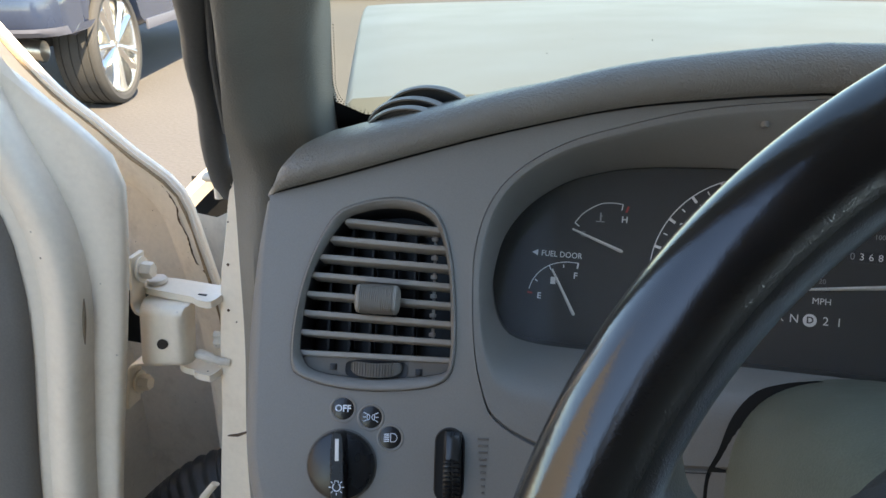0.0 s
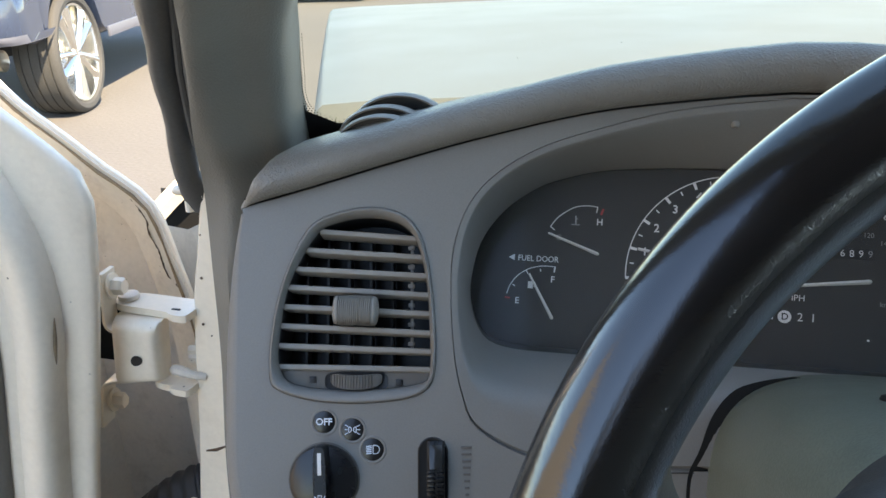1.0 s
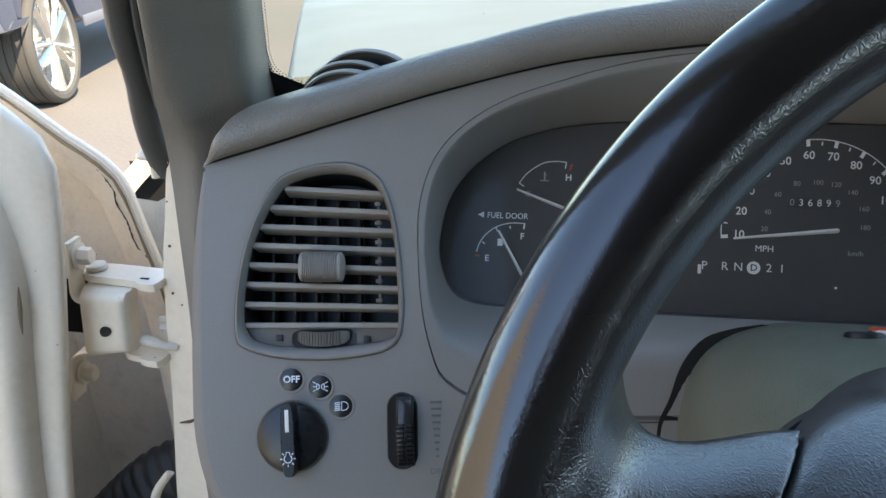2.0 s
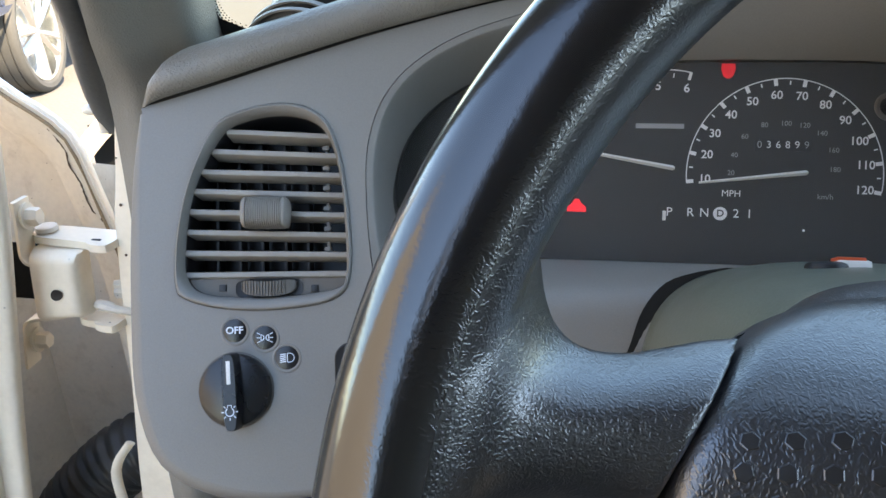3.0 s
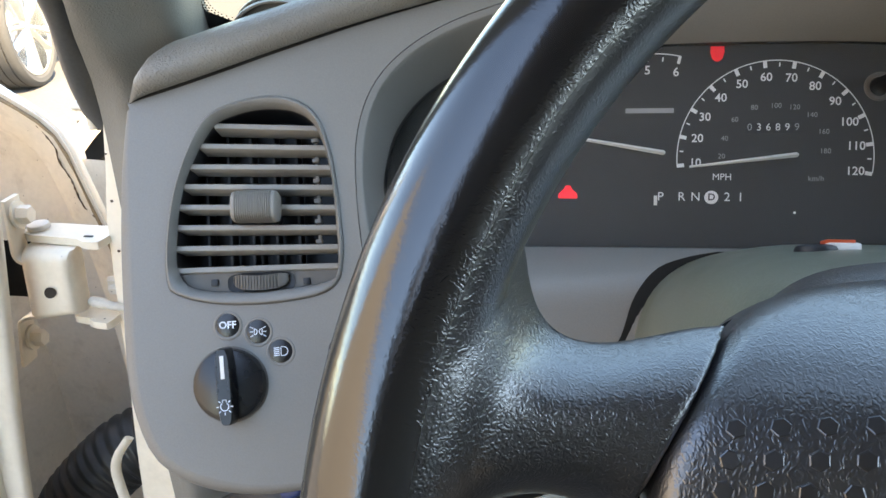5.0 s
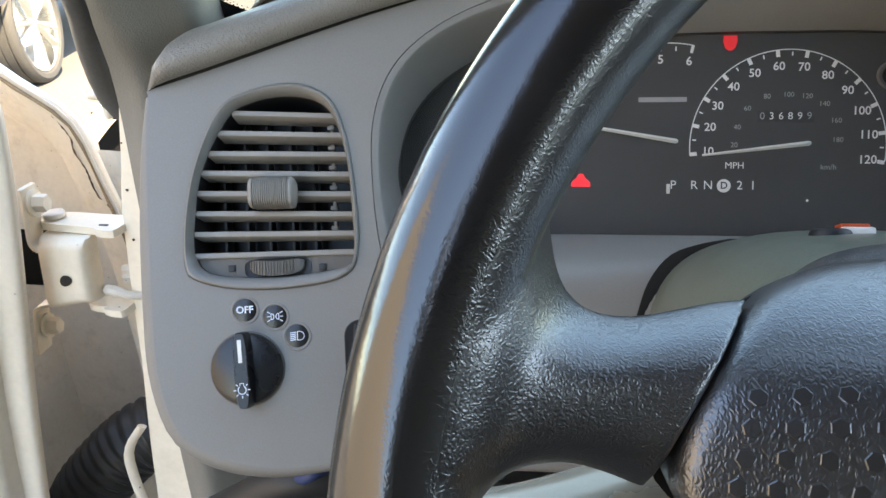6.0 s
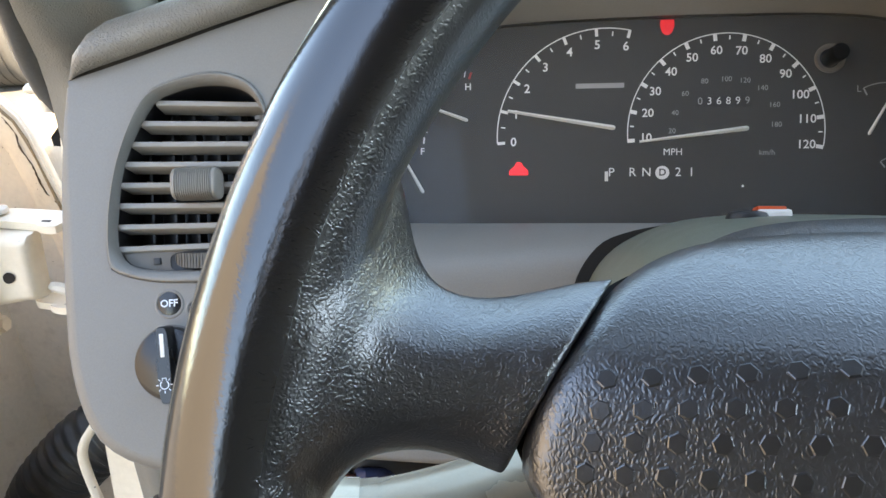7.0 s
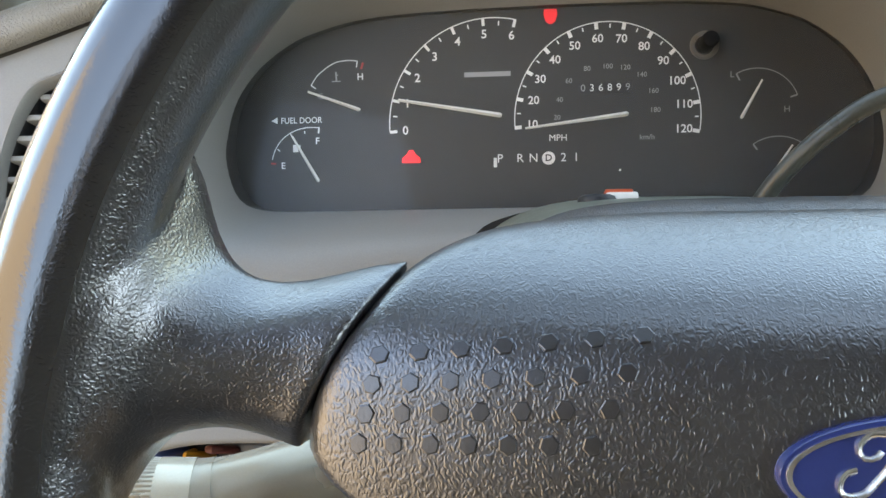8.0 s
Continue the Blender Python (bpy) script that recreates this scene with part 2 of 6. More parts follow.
WHITE = material("white_paint", (0.88, 0.775, 0.63), 0.35, vary=0.05, big=14, fine=250, grain=0.03, coat=0.25,
                 dirt=(0.5, 0.38, 0.25), dirt_scale=14, dirt_amount=0.3, specks=90)
# White paint darkened to hold back the sun's glare on the bonnet.
BONNET = material("darkened_white_paint", (0.13, 0.138, 0.133), 0.45, vary=0.03, big=5, fine=250)
WHITE_DULL = material("white_paint_dusty", (0.70, 0.64, 0.555), 0.55, vary=0.08, big=18, fine=250, grain=0.05,
                      dirt=(0.2, 0.13, 0.08), dirt_scale=30, dirt_amount=0.35, specks=140)
RUST = material("rust", (0.1, 0.065, 0.045), 0.9, vary=0.3, big=60, fine=500, grain=0.4)
STAIN = material("brown_dirt", (0.26, 0.19, 0.12), 0.9, vary=0.3, big=60, fine=500)
RUBBER = material("rubber", (0.085, 0.084, 0.082), 0.6, vary=0.15, big=25, fine=500, grain=0.2)
SLEEVE = material("black_rubber", (0.02, 0.02, 0.021), 0.5, vary=0.15, big=25, fine=500, grain=0.2)
TYRE = material("tyre_rubber", (0.045, 0.044, 0.042), 0.75, vary=0.15, big=6, fine=90, grain=0.2, depth=0.002)
ALLOY = material("alloy", (0.72, 0.72, 0.7), 0.22, metal=1.0, vary=0.05, big=10, fine=100)
BLUE = material("blue_paint", (0.025, 0.038, 0.07), 0.25, vary=0.08, big=4, fine=60, coat=0.8)
TRIM = material("grey_trim", (0.1, 0.105, 0.13), 0.4, vary=0.08, big=4, fine=60)
SILVER = material("silver_paint", (0.35, 0.36, 0.38), 0.3, vary=0.05, big=4, fine=60, coat=0.6)
STEEL = material("steel", (0.5, 0.46, 0.4), 0.35, metal=1.0, vary=0.15, big=12, fine=100)
CARD = material("door_card", (0.2, 0.185, 0.165), 0.75, vary=0.1, big=10, fine=600, grain=0.4, depth=0.0005)
ASPHALT = material("asphalt", (0.108, 0.102, 0.097), 0.9, vary=0.16, big=0.6, fine=45, grain=0.6, depth=0.006,
                   dirt=(0.095, 0.086, 0.076), dirt_scale=0.9, dirt_amount=0.4)
# Tones of the unseen cabin shell are kept dark to cut bounce and reflections.
LINING = material("roof_lining", (0.11, 0.107, 0.104), 0.9, vary=0.06, big=6, fine=500, grain=0.2)
RENDER = material("tan_render", (0.3, 0.26, 0.22), 0.9, vary=0.1, big=0.8, fine=40, grain=0.4, depth=0.003, dirt=(0.2, 0.16, 0.12), dirt_scale=1.5, dirt_amount=0.4)
FLOOR = material("floor_carpet", (0.06, 0.056, 0.05), 0.95, vary=0.2, big=10, fine=400, grain=0.5)
CARPET = material("trim_fabric", (0.11, 0.104, 0.096), 0.95, vary=0.2, big=10, fine=400, grain=0.5)
EMBLEM_BLUE = material("emblem_blue", (0.015, 0.035, 0.16), 0.15, vary=0.05, big=60, fine=900, coat=1.0)
EMBLEM_SILVER = material("emblem_silver", (0.72, 0.72, 0.7), 0.25, metal=0.9, vary=0.05, big=60, fine=900)
ORANGE = material("orange_plastic", (0.65, 0.09, 0.03), 0.4, vary=0.05)
OFFWHITE = material("offwhite_plastic", (0.75, 0.74, 0.7), 0.4, vary=0.05)
WIRE_BLUE = material("blue_wire", (0.022, 0.045, 0.14), 0.5)
WIRE_YELLOW = material("orange_wire", (0.5, 0.22, 0.02), 0.5)
WIRE_RED = material("red_wire", (0.09, 0.02, 0.017), 0.5)
GLASS = clear_pane("windscreen_glass", (0.72, 0.765, 0.725), 0.9)
LENS_GLASS = clear_pane("cluster_lens", (0.93, 0.93, 0.93), 0.2, 0.045)

# ---------------------------------------------------------------- mesh helpers


def part(name, bm, mat, parent=None, label="", m=None, smooth=40.0):
    """One mesh object, under a thing or a part; m: its pose in the parent's space."""
    me = bpy.data.meshes.new(name)
    bmesh.ops.recalc_face_normals(bm, faces=bm.faces)
    bm.to_mesh(me)
    bm.free()
    me.materials.append(mat)
    if smooth:
        me.polygons.foreach_set("use_smooth", [True] * len(me.polygons))
        me.set_sharp_from_angle(angle=radians(smooth))
    ob = new(name, me)
    if parent is not None:
        ob.parent = parent
    if m is not None:
        ob.matrix_local = m
    if label:
        ob["label"] = label
    return ob


def thing(name, label, category, m=None, group="", kind=""):
    ob = new(name)
    ob.empty_display_size = 0.02
    if m is not None:
        ob.matrix_world = m
    return tagged(ob, label, category, group, kind)


def spline(ctrl, n, closed=False):
    """n points at even arc length on a Catmull-Rom curve through the control points."""
    c = np.array(ctrl, float)
    k = len(c)
    dense = []
    for i in range(k if closed else k - 1):
        if closed:
            p0, p1, p2, p3 = c[i - 1], c[i], c[(i + 1) % k], c[(i + 2) % k]
        else:
            p1, p2 = c[i], c[i + 1]
            p0 = c[i - 1] if i else 2 * p1 - p2
            p3 = c[i + 2] if i + 2 < k else 2 * p2 - p1
        for t in np.linspace(0, 1, 24, endpoint=False):
            dense.append(0.5 * (2 * p1 + (p2 - p0) * t + (2 * p0 - 5 * p1 + 4 * p2 - p3) * t * t + (3 * p1 - p0 - 3 * p2 + p3) * t ** 3))
    dense.append(c[0] if closed else c[-1])
    d = np.array(dense)
    s = np.r_[0, np.cumsum(np.linalg.norm(np.diff(d, axis=0), axis=1))]
    want = np.linspace(0, s[-1], n, endpoint=not closed)
    return np.stack([np.interp(want, s, d[:, j]) for j in range(d.shape[1])], 1)


def loft(bm, loops, closed=True, cap=(False, False)):
    """Quads between neighbouring loops of equal length."""
    rows = [[bm.verts.new(p) for p in loop] for loop in loops]
    n = len(rows[0])
    for a, b in zip(rows, rows[1:]):
        for i in range(n if closed else n - 1):
            j = (i + 1) % n
            bm.faces.new((a[i], a[j], b[j], b[i]))
    if cap[0]:
        bm.faces.new(rows[0])
    if cap[1]:
        bm.faces.new(rows[-1])
    return rows


def lofted(loops, closed=True, cap=(False, False)):
    bm = bmesh.new()
    loft(bm, loops, closed, cap)
    return bm


def box(bm, size, at=(0, 0, 0), bevel=0.0, turn=None):
    m = Matrix.Translation(at) @ (turn or Matrix()) @ Matrix.Diagonal((*size, 1))
    made = bmesh.ops.create_cube(bm, size=1, matrix=m)["verts"]
    if bevel:
        edges = list({e for v in made for e in v.link_edges})
        bmesh.ops.bevel(bm, geom=edges, offset=bevel, segments=2, affect="EDGES", profile=0.6)
    return bm


def disc(bm, radius, z0, z1, n=40, at=(0, 0), bevel=0.0):
    """A round plug along z, with a rounded front edge."""
    a = np.linspace(0, 2 * math.pi, n, endpoint=False)
    ring = np.stack([np.cos(a), np.sin(a)], 1)
    steps = [(radius, z0), (radius, z1 - bevel)]
    if bevel:
        steps += [(radius - bevel * 0.3, z1 - bevel * 0.3), (radius - bevel, z1)]
    loft(bm, [[(at[0] + r * x, at[1] + r * y, z) for x, y in ring] for r, z in steps], cap=(True, True))
    return bm


def tube(bm, pts, radius, n=10, cap=True, flat=1.0):
    """A round bar along points; radius: one number or one for each point."""
    pts = [Vector(p) for p in pts]
    rad = radius if hasattr(radius, "__len__") else [radius] * len(pts)
    loops, side = [], None
    for i, p in enumerate(pts):
        t = (pts[min(i + 1, len(pts) - 1)] - pts[max(i - 1, 0)]).normalized()
        if side is None:
            side = t.orthogonal().normalized()
        side = (side - t * side.dot(t)).normalized()
        up = t.cross(side)
        loops.append([p + rad[i] * (math.cos(a) * side + flat * math.sin(a) * up) for a in np.linspace(0, 2 * math.pi, n, endpoint=False)])
    loft(bm, loops, cap=(cap, cap))
    return bm


def strip(bm, pts, width, z=0.0, thick=0.0002):
    """A flat printed line of even width along 2D points."""
    p = np.array(pts, float)
    t = np.gradient(p, axis=0)
    nrm = np.stack([-t[:, 1], t[:, 0]], 1)
    nrm /= np.linalg.norm(nrm, axis=1)[:, None]
    a, b = p + nrm * width / 2, p - nrm * width / 2
    loft(bm, [[(*q, z + thick) for q in a], [(*q, z + thick) for q in b]], closed=False)
    return bm


def arc(center, radius, a0, a1, n=24, squash=1.0):
    a = np.radians(np.linspace(a0, a1, n))
    return np.stack([center[0] + radius * np.cos(a), center[1] + radius * squash * np.sin(a)], 1)


def lettering(name, words, size, at, mat, parent, z=0.0003, turn=0.0, bold=0.0, stretch=1.0):
    """Printed words, centred on a point of the parent's front."""
    cu = bpy.data.curves.new(name, "FONT")
    cu.body, cu.size, cu.align_x, cu.align_y, cu.offset, cu.resolution_u = words, size, "CENTER", "CENTER", bold, 3
    tmp = bpy.data.objects.new(name, cu)
    me = bpy.data.meshes.new_from_object(tmp)
    bpy.data.objects.remove(tmp)
    me.materials.clear()
    me.materials.append(mat)
    me.transform(Matrix.Diagonal((stretch, 1, 1, 1)))
    ob = new(name, me)
    ob.parent = parent
    ob.matrix_local = pose(at[0], at[1], z, 0, 0, turn)
    return ob


def frame_of(origin, right, out):
    """A pose whose x runs right, y up in the surface and z out of it."""
    n = Vector(out).normalized()
    u = Vector(right)
    u = (u - n * u.dot(n)).normalized()
    v = n.cross(u)
    return Matrix((( u.x, v.x, n.x, origin[0]), (u.y, v.y, n.y, origin[1]), (u.z, v.z, n.z, origin[2]), (0, 0, 0, 1)))


MM = 0.001
FACE = frame_of((-0.10527, 0.3378, 0.91543), (1, 0.17, 0), (0.17, -1, 0.55))       # dashboard face round the vent
DIAL = frame_of((0.11919, 0.4176, 0.9089), (1, 0, 0), (0, -1, 0.45))               # printed dials
LENS = frame_of((0.11919, 0.39411, 0.9089), (1, 0, 0), (0, -1, 0.7))               # clear lens before them
WHEEL = frame_of((0.1913, 0.1178, 0.9229), (1, 0, 0), (0, -0.8698, 0.4934))        # steering wheel, z to the driver
MID = 0.125                                                                        # middle of the cluster


def face_point(u, v, n=0.0):
    """A point of the dashboard face, which bends back towards the driver past the cluster's middle."""
    p = FACE @ Vector((u * MM, v * MM, 0))
    d = p.x - MID
    p.y += 0.17 * (-math.sqrt(d * d + 0.0004) - d)
    return p + FACE.col[2].to_3d() * n


# ---------------------------------------------------------------- outside
def build_ground():
    bm = bmesh.new()
    bmesh.ops.create_grid(bm, x_segments=40, y_segments=40, size=150)
    for v in bm.verts:
        v.co.z = 0.0
    g = part("ground", bm, ASPHALT, smooth=0)
    tagged(g, "sunlit pale tan asphalt car park with faint stains", "ground", kind="structure")


def wheel_parts(parent, m, radius=0.372, width=0.27, rim=0.305):
    """A tyre with tread grooves and a many-spoked rim; z of m is the wheel's outer side."""
    a = np.linspace(0, 2 * math.pi, 56, endpoint=False)
    w = width / 2
    prof = [(rim, w * 0.86), (rim + 0.012, w * 0.97), (radius - 0.028, w), (radius - 0.008, w * 0.9)]
    for k in range(4):
        z = w * (0.62 - 0.41 * k)
        prof += [(radius, z + 0.022), (radius, z + 0.004), (radius - 0.008, z + 0.002), (radius - 0.008, z - 0.004), (radius, z - 0.006)]
    prof += [(radius - 0.008, -w * 0.9), (radius - 0.028, -w), (rim, -w * 0.9)]
    tyre = part("tyre", lofted([[(r * math.cos(t), r * math.sin(t), z) for t in a] for r, z in prof]), TYRE, parent, m=m)
    bm = bmesh.new()
    loft(bm, [[(r * math.cos(t), r * math.sin(t), z) for t in a] for r, z in
              [(rim, -w * 0.85), (rim, w * 0.8), (rim - 0.004, w * 0.88), (rim - 0.018, w * 0.86), (rim - 0.024, w * 0.6), (rim - 0.03, -w * 0.5), (0.05, -w * 0.5)]])
    part("wheel_rim", bm, ALLOY, tyre, "polished alloy rim with paired spokes")
    for k in range(10):
        bm = bmesh.new()
        t = 2 * math.pi * k / 10 + (0.1 if k % 2 else -0.1)
        p = [(0.03, w * 0.66), (0.12, w * 0.74), (0.22, w * 0.76), (rim - 0.018, w * 0.72)]
        tube(bm, [(r * math.cos(t), r * math.sin(t), z) for r, z in p], [0.024, 0.022, 0.022, 0.034], n=8, flat=0.7)
        part("spoke", bm, ALLOY, tyre)
    part("hub_cap", disc(bmesh.new(), 0.05, w * 0.4, w * 0.76, 24, bevel=0.01), ALLOY, tyre)
    return tyre


def build_blue_car():
    """The rear quarter of a parked vehicle; x of its frame points to its right side, y ahead."""
    right = Vector((0.973, 0.23, 0))
    ahead = Vector((-0.23, 0.973, 0))
    hub = Vector((-3.22, 4.50, 0))
    m = Matrix(((right.x, ahead.x, 0, hub.x), (right.y, ahead.y, 0, hub.y), (0, 0, 1, 0), (0, 0, 0, 1)))
    car = thing("parked_car", "dark blue parked car with polished alloy wheels and a steel tailpipe", "car", m)
    # body side with a wheel arch, then shoulders and roof, as sections along the car
    sill, w = 0.42, 1.85
    ys = np.linspace(-0.72, 3.9, 78)
    loops = []
    for y in ys:
        arch = 0.0
        for c in (0.0, 2.95):
            d = abs(y - c)
            if d < 0.43:
                arch = max(arch, math.sqrt(0.43 ** 2 - d * d) + 0.37 - sill)
        low = max(sill + arch, 0.42 + 0.2 * min(1, max(0, (-0.40 - y) / 0.06)))
        tuck = 0.10 * max(0, (-0.45 - y) / 0.27) ** 2
        roof = 1.66 if y < 2.1 else 1.66 - 0.55 * min(1, (y - 2.1) / 0.8)
        waist = 1.05
        half = [(-0.08 - tuck, low), (0.0 - tuck, low + 0.04), (0.01 - tuck, (low + waist) / 2), (0.0 - tuck, waist), (-0.04 - tuck, waist + 0.04), (-0.2 - tuck, roof - 0.05), (-0.3 - tuck, roof)]
        left = [(-w - x, z) for x, z in half[::-1]]
        loops.append([(x, y, z) for x, z in half + left])
    part("body", lofted(loops, cap=(True, True)), BLUE, car, smooth=50)
    bm = bmesh.new()
    sec = [(0.05, 0.57), (-0.03, 0.535), (-0.08, 0.53), (-0.11, 0.57), (-0.12, 0.68), (-0.1, 0.76), (0.02, 0.78)]
    xs = [tuple(q) for q in spline([(0.016, 0.32), (0.018, 0.2), (0.014, 0.06), (-0.04, -0.05), (-0.2, -0.09), (-0.9, -0.10), (-1.65, -0.09), (-1.8, -0.05), (-1.865, 0.06), (-1.87, 0.32)], 60)]
    loft(bm, [[(x, -0.7 + dy + y, z) for y, z in sec] for x, dy in xs], closed=False)
    part("bumper", bm, BLUE, car)
    bm = bmesh.new()
    loft(bm, [[(x, -0.7 + dy + y, z) for y, z in [(-0.085, 0.528), (-0.1, 0.54), (-0.117, 0.555), (-0.117, 0.575)]] for x, dy in xs], closed=False)
    part("bumper_trim", bm, TRIM, car, "bright trim along the bumper's lower edge")
    a = np.linspace(0, 2 * math.pi, 24, endpoint=False)
    bm = lofted([[(x, -0.52 + r * math.cos(t), 0.407 - 0.12 * (x + 0.23) + r * math.sin(t)) for t in a] for r, x in [(0.05, -1.1), (0.058, -0.5), (0.062, -0.235), (0.060, -0.23), (0.056, -0.235), (0.054, -0.5)]], cap=(True, True))
    part("tailpipe", bm, STEEL, car, "round steel tailpipe")
    part("underbody", box(bmesh.new(), (1.2, 3.6, 0.14), (-0.95, 1.4, 0.45), 0.03), BLACK, car)
    bm = bmesh.new()
    box(bm, (0.02, 1.95, 0.07), (0.005, 1.475, 0.44), 0.008)
    part("sill_trim", bm, TRIM, car)
    for y in (0.0, 2.95):
        wheel_parts(car, pose(-0.13, y, 0.372, 0, 90, 0) @ pose(0, 0, 0, 0, 0, 8))
        wheel_parts(car, pose(-1.72, y, 0.372, 0, -90, 0))


def build_far_car():
    right, ahead = Vector((0.973, 0.23, 0)), Vector((-0.23, 0.973, 0))
    hub = Vector((-3.5, 12.6, 0))
    m = Matrix(((right.x, ahead.x, 0, hub.x), (right.y, ahead.y, 0, hub.y), (0, 0, 1, 0), (0, 0, 0, 1)))
    car = thing("parked_car", "silver grey parked car further off in the sun", "car", m)
    loops = []
    for y in np.linspace(-0.9, 3.6, 30):
        e = max(0, (abs(y - 1.35) - 1.9) / 0.35)
        roof = 1.5 if abs(y - 1.1) < 1.2 else 1.5 - 0.5 * min(1, (abs(y - 1.1) - 1.2) / 0.8)
        half = [(-0.06 - 0.1 * e, 0.24), (0.0 - 0.1 * e, 0.34), (0.02 - 0.1 * e, 0.7), (-0.03 - 0.1 * e, 0.95), (-0.28 - 0.1 * e, roof)]
        loops.append([(x, y, z) for x, z in half + [(-1.8 - x, z) for x, z in half[::-1]]])
    part("body", lofted(loops, cap=(True, True)), SILVER, car, smooth=50)
    for y in (0.0, 2.7):
        wheel_parts(car, pose(-0.1, y, 0.33, 0, 90, 0), 0.33, 0.22, 0.24)
        wheel_parts(car, pose(-1.7, y, 0.33, 0, -90, 0), 0.33, 0.22, 0.24)


def build_yard_wall():
    """Unseen rendered wall behind the open door, added for its tan reflection, with coping."""
    w = thing("wall_reflected", "plain tall tan wall out of view, added for its reflection in the wheel rim", "wall", kind="structure")
    part("wall_face", box(bmesh.new(), (0.3, 28.4, 8.8), (-11.15, -15.2, 4.4), 0.02), RENDER, w)
    part("coping", box(bmesh.new(), (0.42, 28.5, 0.14), (-11.15, -15.2, 8.87), 0.02), RENDER, w)


def build_bonnet():
    """The white engine cover beyond the windscreen, with its raised rear edge and rounded flank."""
    loops = []
    for s in np.linspace(0, 1, 20):
        y = 0.78 + 1.5 * s
        z = 0.925 - 0.055 * s * s
        left = -0.283 - 0.33 * (y - 0.78)
        row = [(left - 0.012, y, z - 0.2), (left - 0.01, y, z - 0.05), (left - 0.004, y, z - 0.012), (left + 0.006, y, z - 0.003)]
        row += [(left + 0.006 + (1.9 + 0.3 * (y - 0.78)) * k, y, z + 0.035 * math.sin(math.pi * k)) for k in np.linspace(0.03, 1, 24)]
        loops.append(row)
    first = [(x, y - 0.01, z - 0.03) for x, y, z in loops[0]]
    bm = lofted([first] + loops, closed=False)
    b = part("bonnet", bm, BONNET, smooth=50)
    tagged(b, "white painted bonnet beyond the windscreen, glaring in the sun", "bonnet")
    bm = bmesh.new()
    loft(bm, [[(x, 0.70, 0.905), (x, 0.74, 0.9), (x, 0.772, 0.885), (x, 0.79, 0.8)] for x in np.linspace(-0.32, 1.5, 20)], closed=False)
    c = part("cowl_panel", bm, material("cowl", (0.3, 0.27, 0.22), 0.7, vary=0.15, big=10, fine=200, grain=0.2))
    tagged(c, "dusty tan cowl panel below the windscreen", "panel", kind="structure")
    bm = bmesh.new()
    tube(bm, [(-0.13, 0.725, 0.89), (-0.13, 0.725, 0.925)], 0.006, 10)
    n = part("washer_nozzle", bm, RUBBER)
    tagged(n, "small dark washer nozzle standing on the cowl", "nozzle")


# ---------------------------------------------------------------- cabin shell
def build_cabin():
    """Unseen plain shell round and behind the camera: roof, rear wall, far side and floor."""
    def slab(name, size, at, mat, label, cat, bevel=0.01):
        return tagged(part(name, box(bmesh.new(), size, at, bevel), mat), label, cat, kind="structure")
    # Roof edge and wall extents are set to block sun and stray reflections.
    slab("ceiling", (1.48, 1.24, 0.03), (0.65, -0.42, 1.53), LINING, "grey fabric roof lining", "ceiling")
    slab("wall_rear", (1.66, 0.04, 1.16), (0.60, -1.03, 0.98), CARPET, "unseen plain grey wall added to shut out light from the rear", "wall")
    slab("wall_right", (0.05, 1.66, 0.78), (1.42, -0.2, 0.79), CARPET, "plain grey trimmed far door", "wall")
    slab("floor", (1.66, 1.9, 0.03), (0.58, -0.1, 0.40), FLOOR, "dark carpeted cabin floor", "floor")
    slab("firewall", (1.66, 0.04, 0.5), (0.60, 0.62, 0.64), FLOOR, "dark carpeted bulkhead below the dashboard", "wall")
    slab("wall_left", (0.05, 0.52, 1.16), (-0.165, -0.78, 0.98), CARPET, "unseen plain grey side wall added to hold off light from the left", "wall")
    for x in (0.03, 1.36):
        bm = bmesh.new()
        tube(bm, [(x, -0.98, 1.1), (x, -0.95, 1.53)], 0.035, 10)
        tagged(part("rear_pillar", bm, LINING), "grey rear cabin pillar", "pillar", kind="structure")


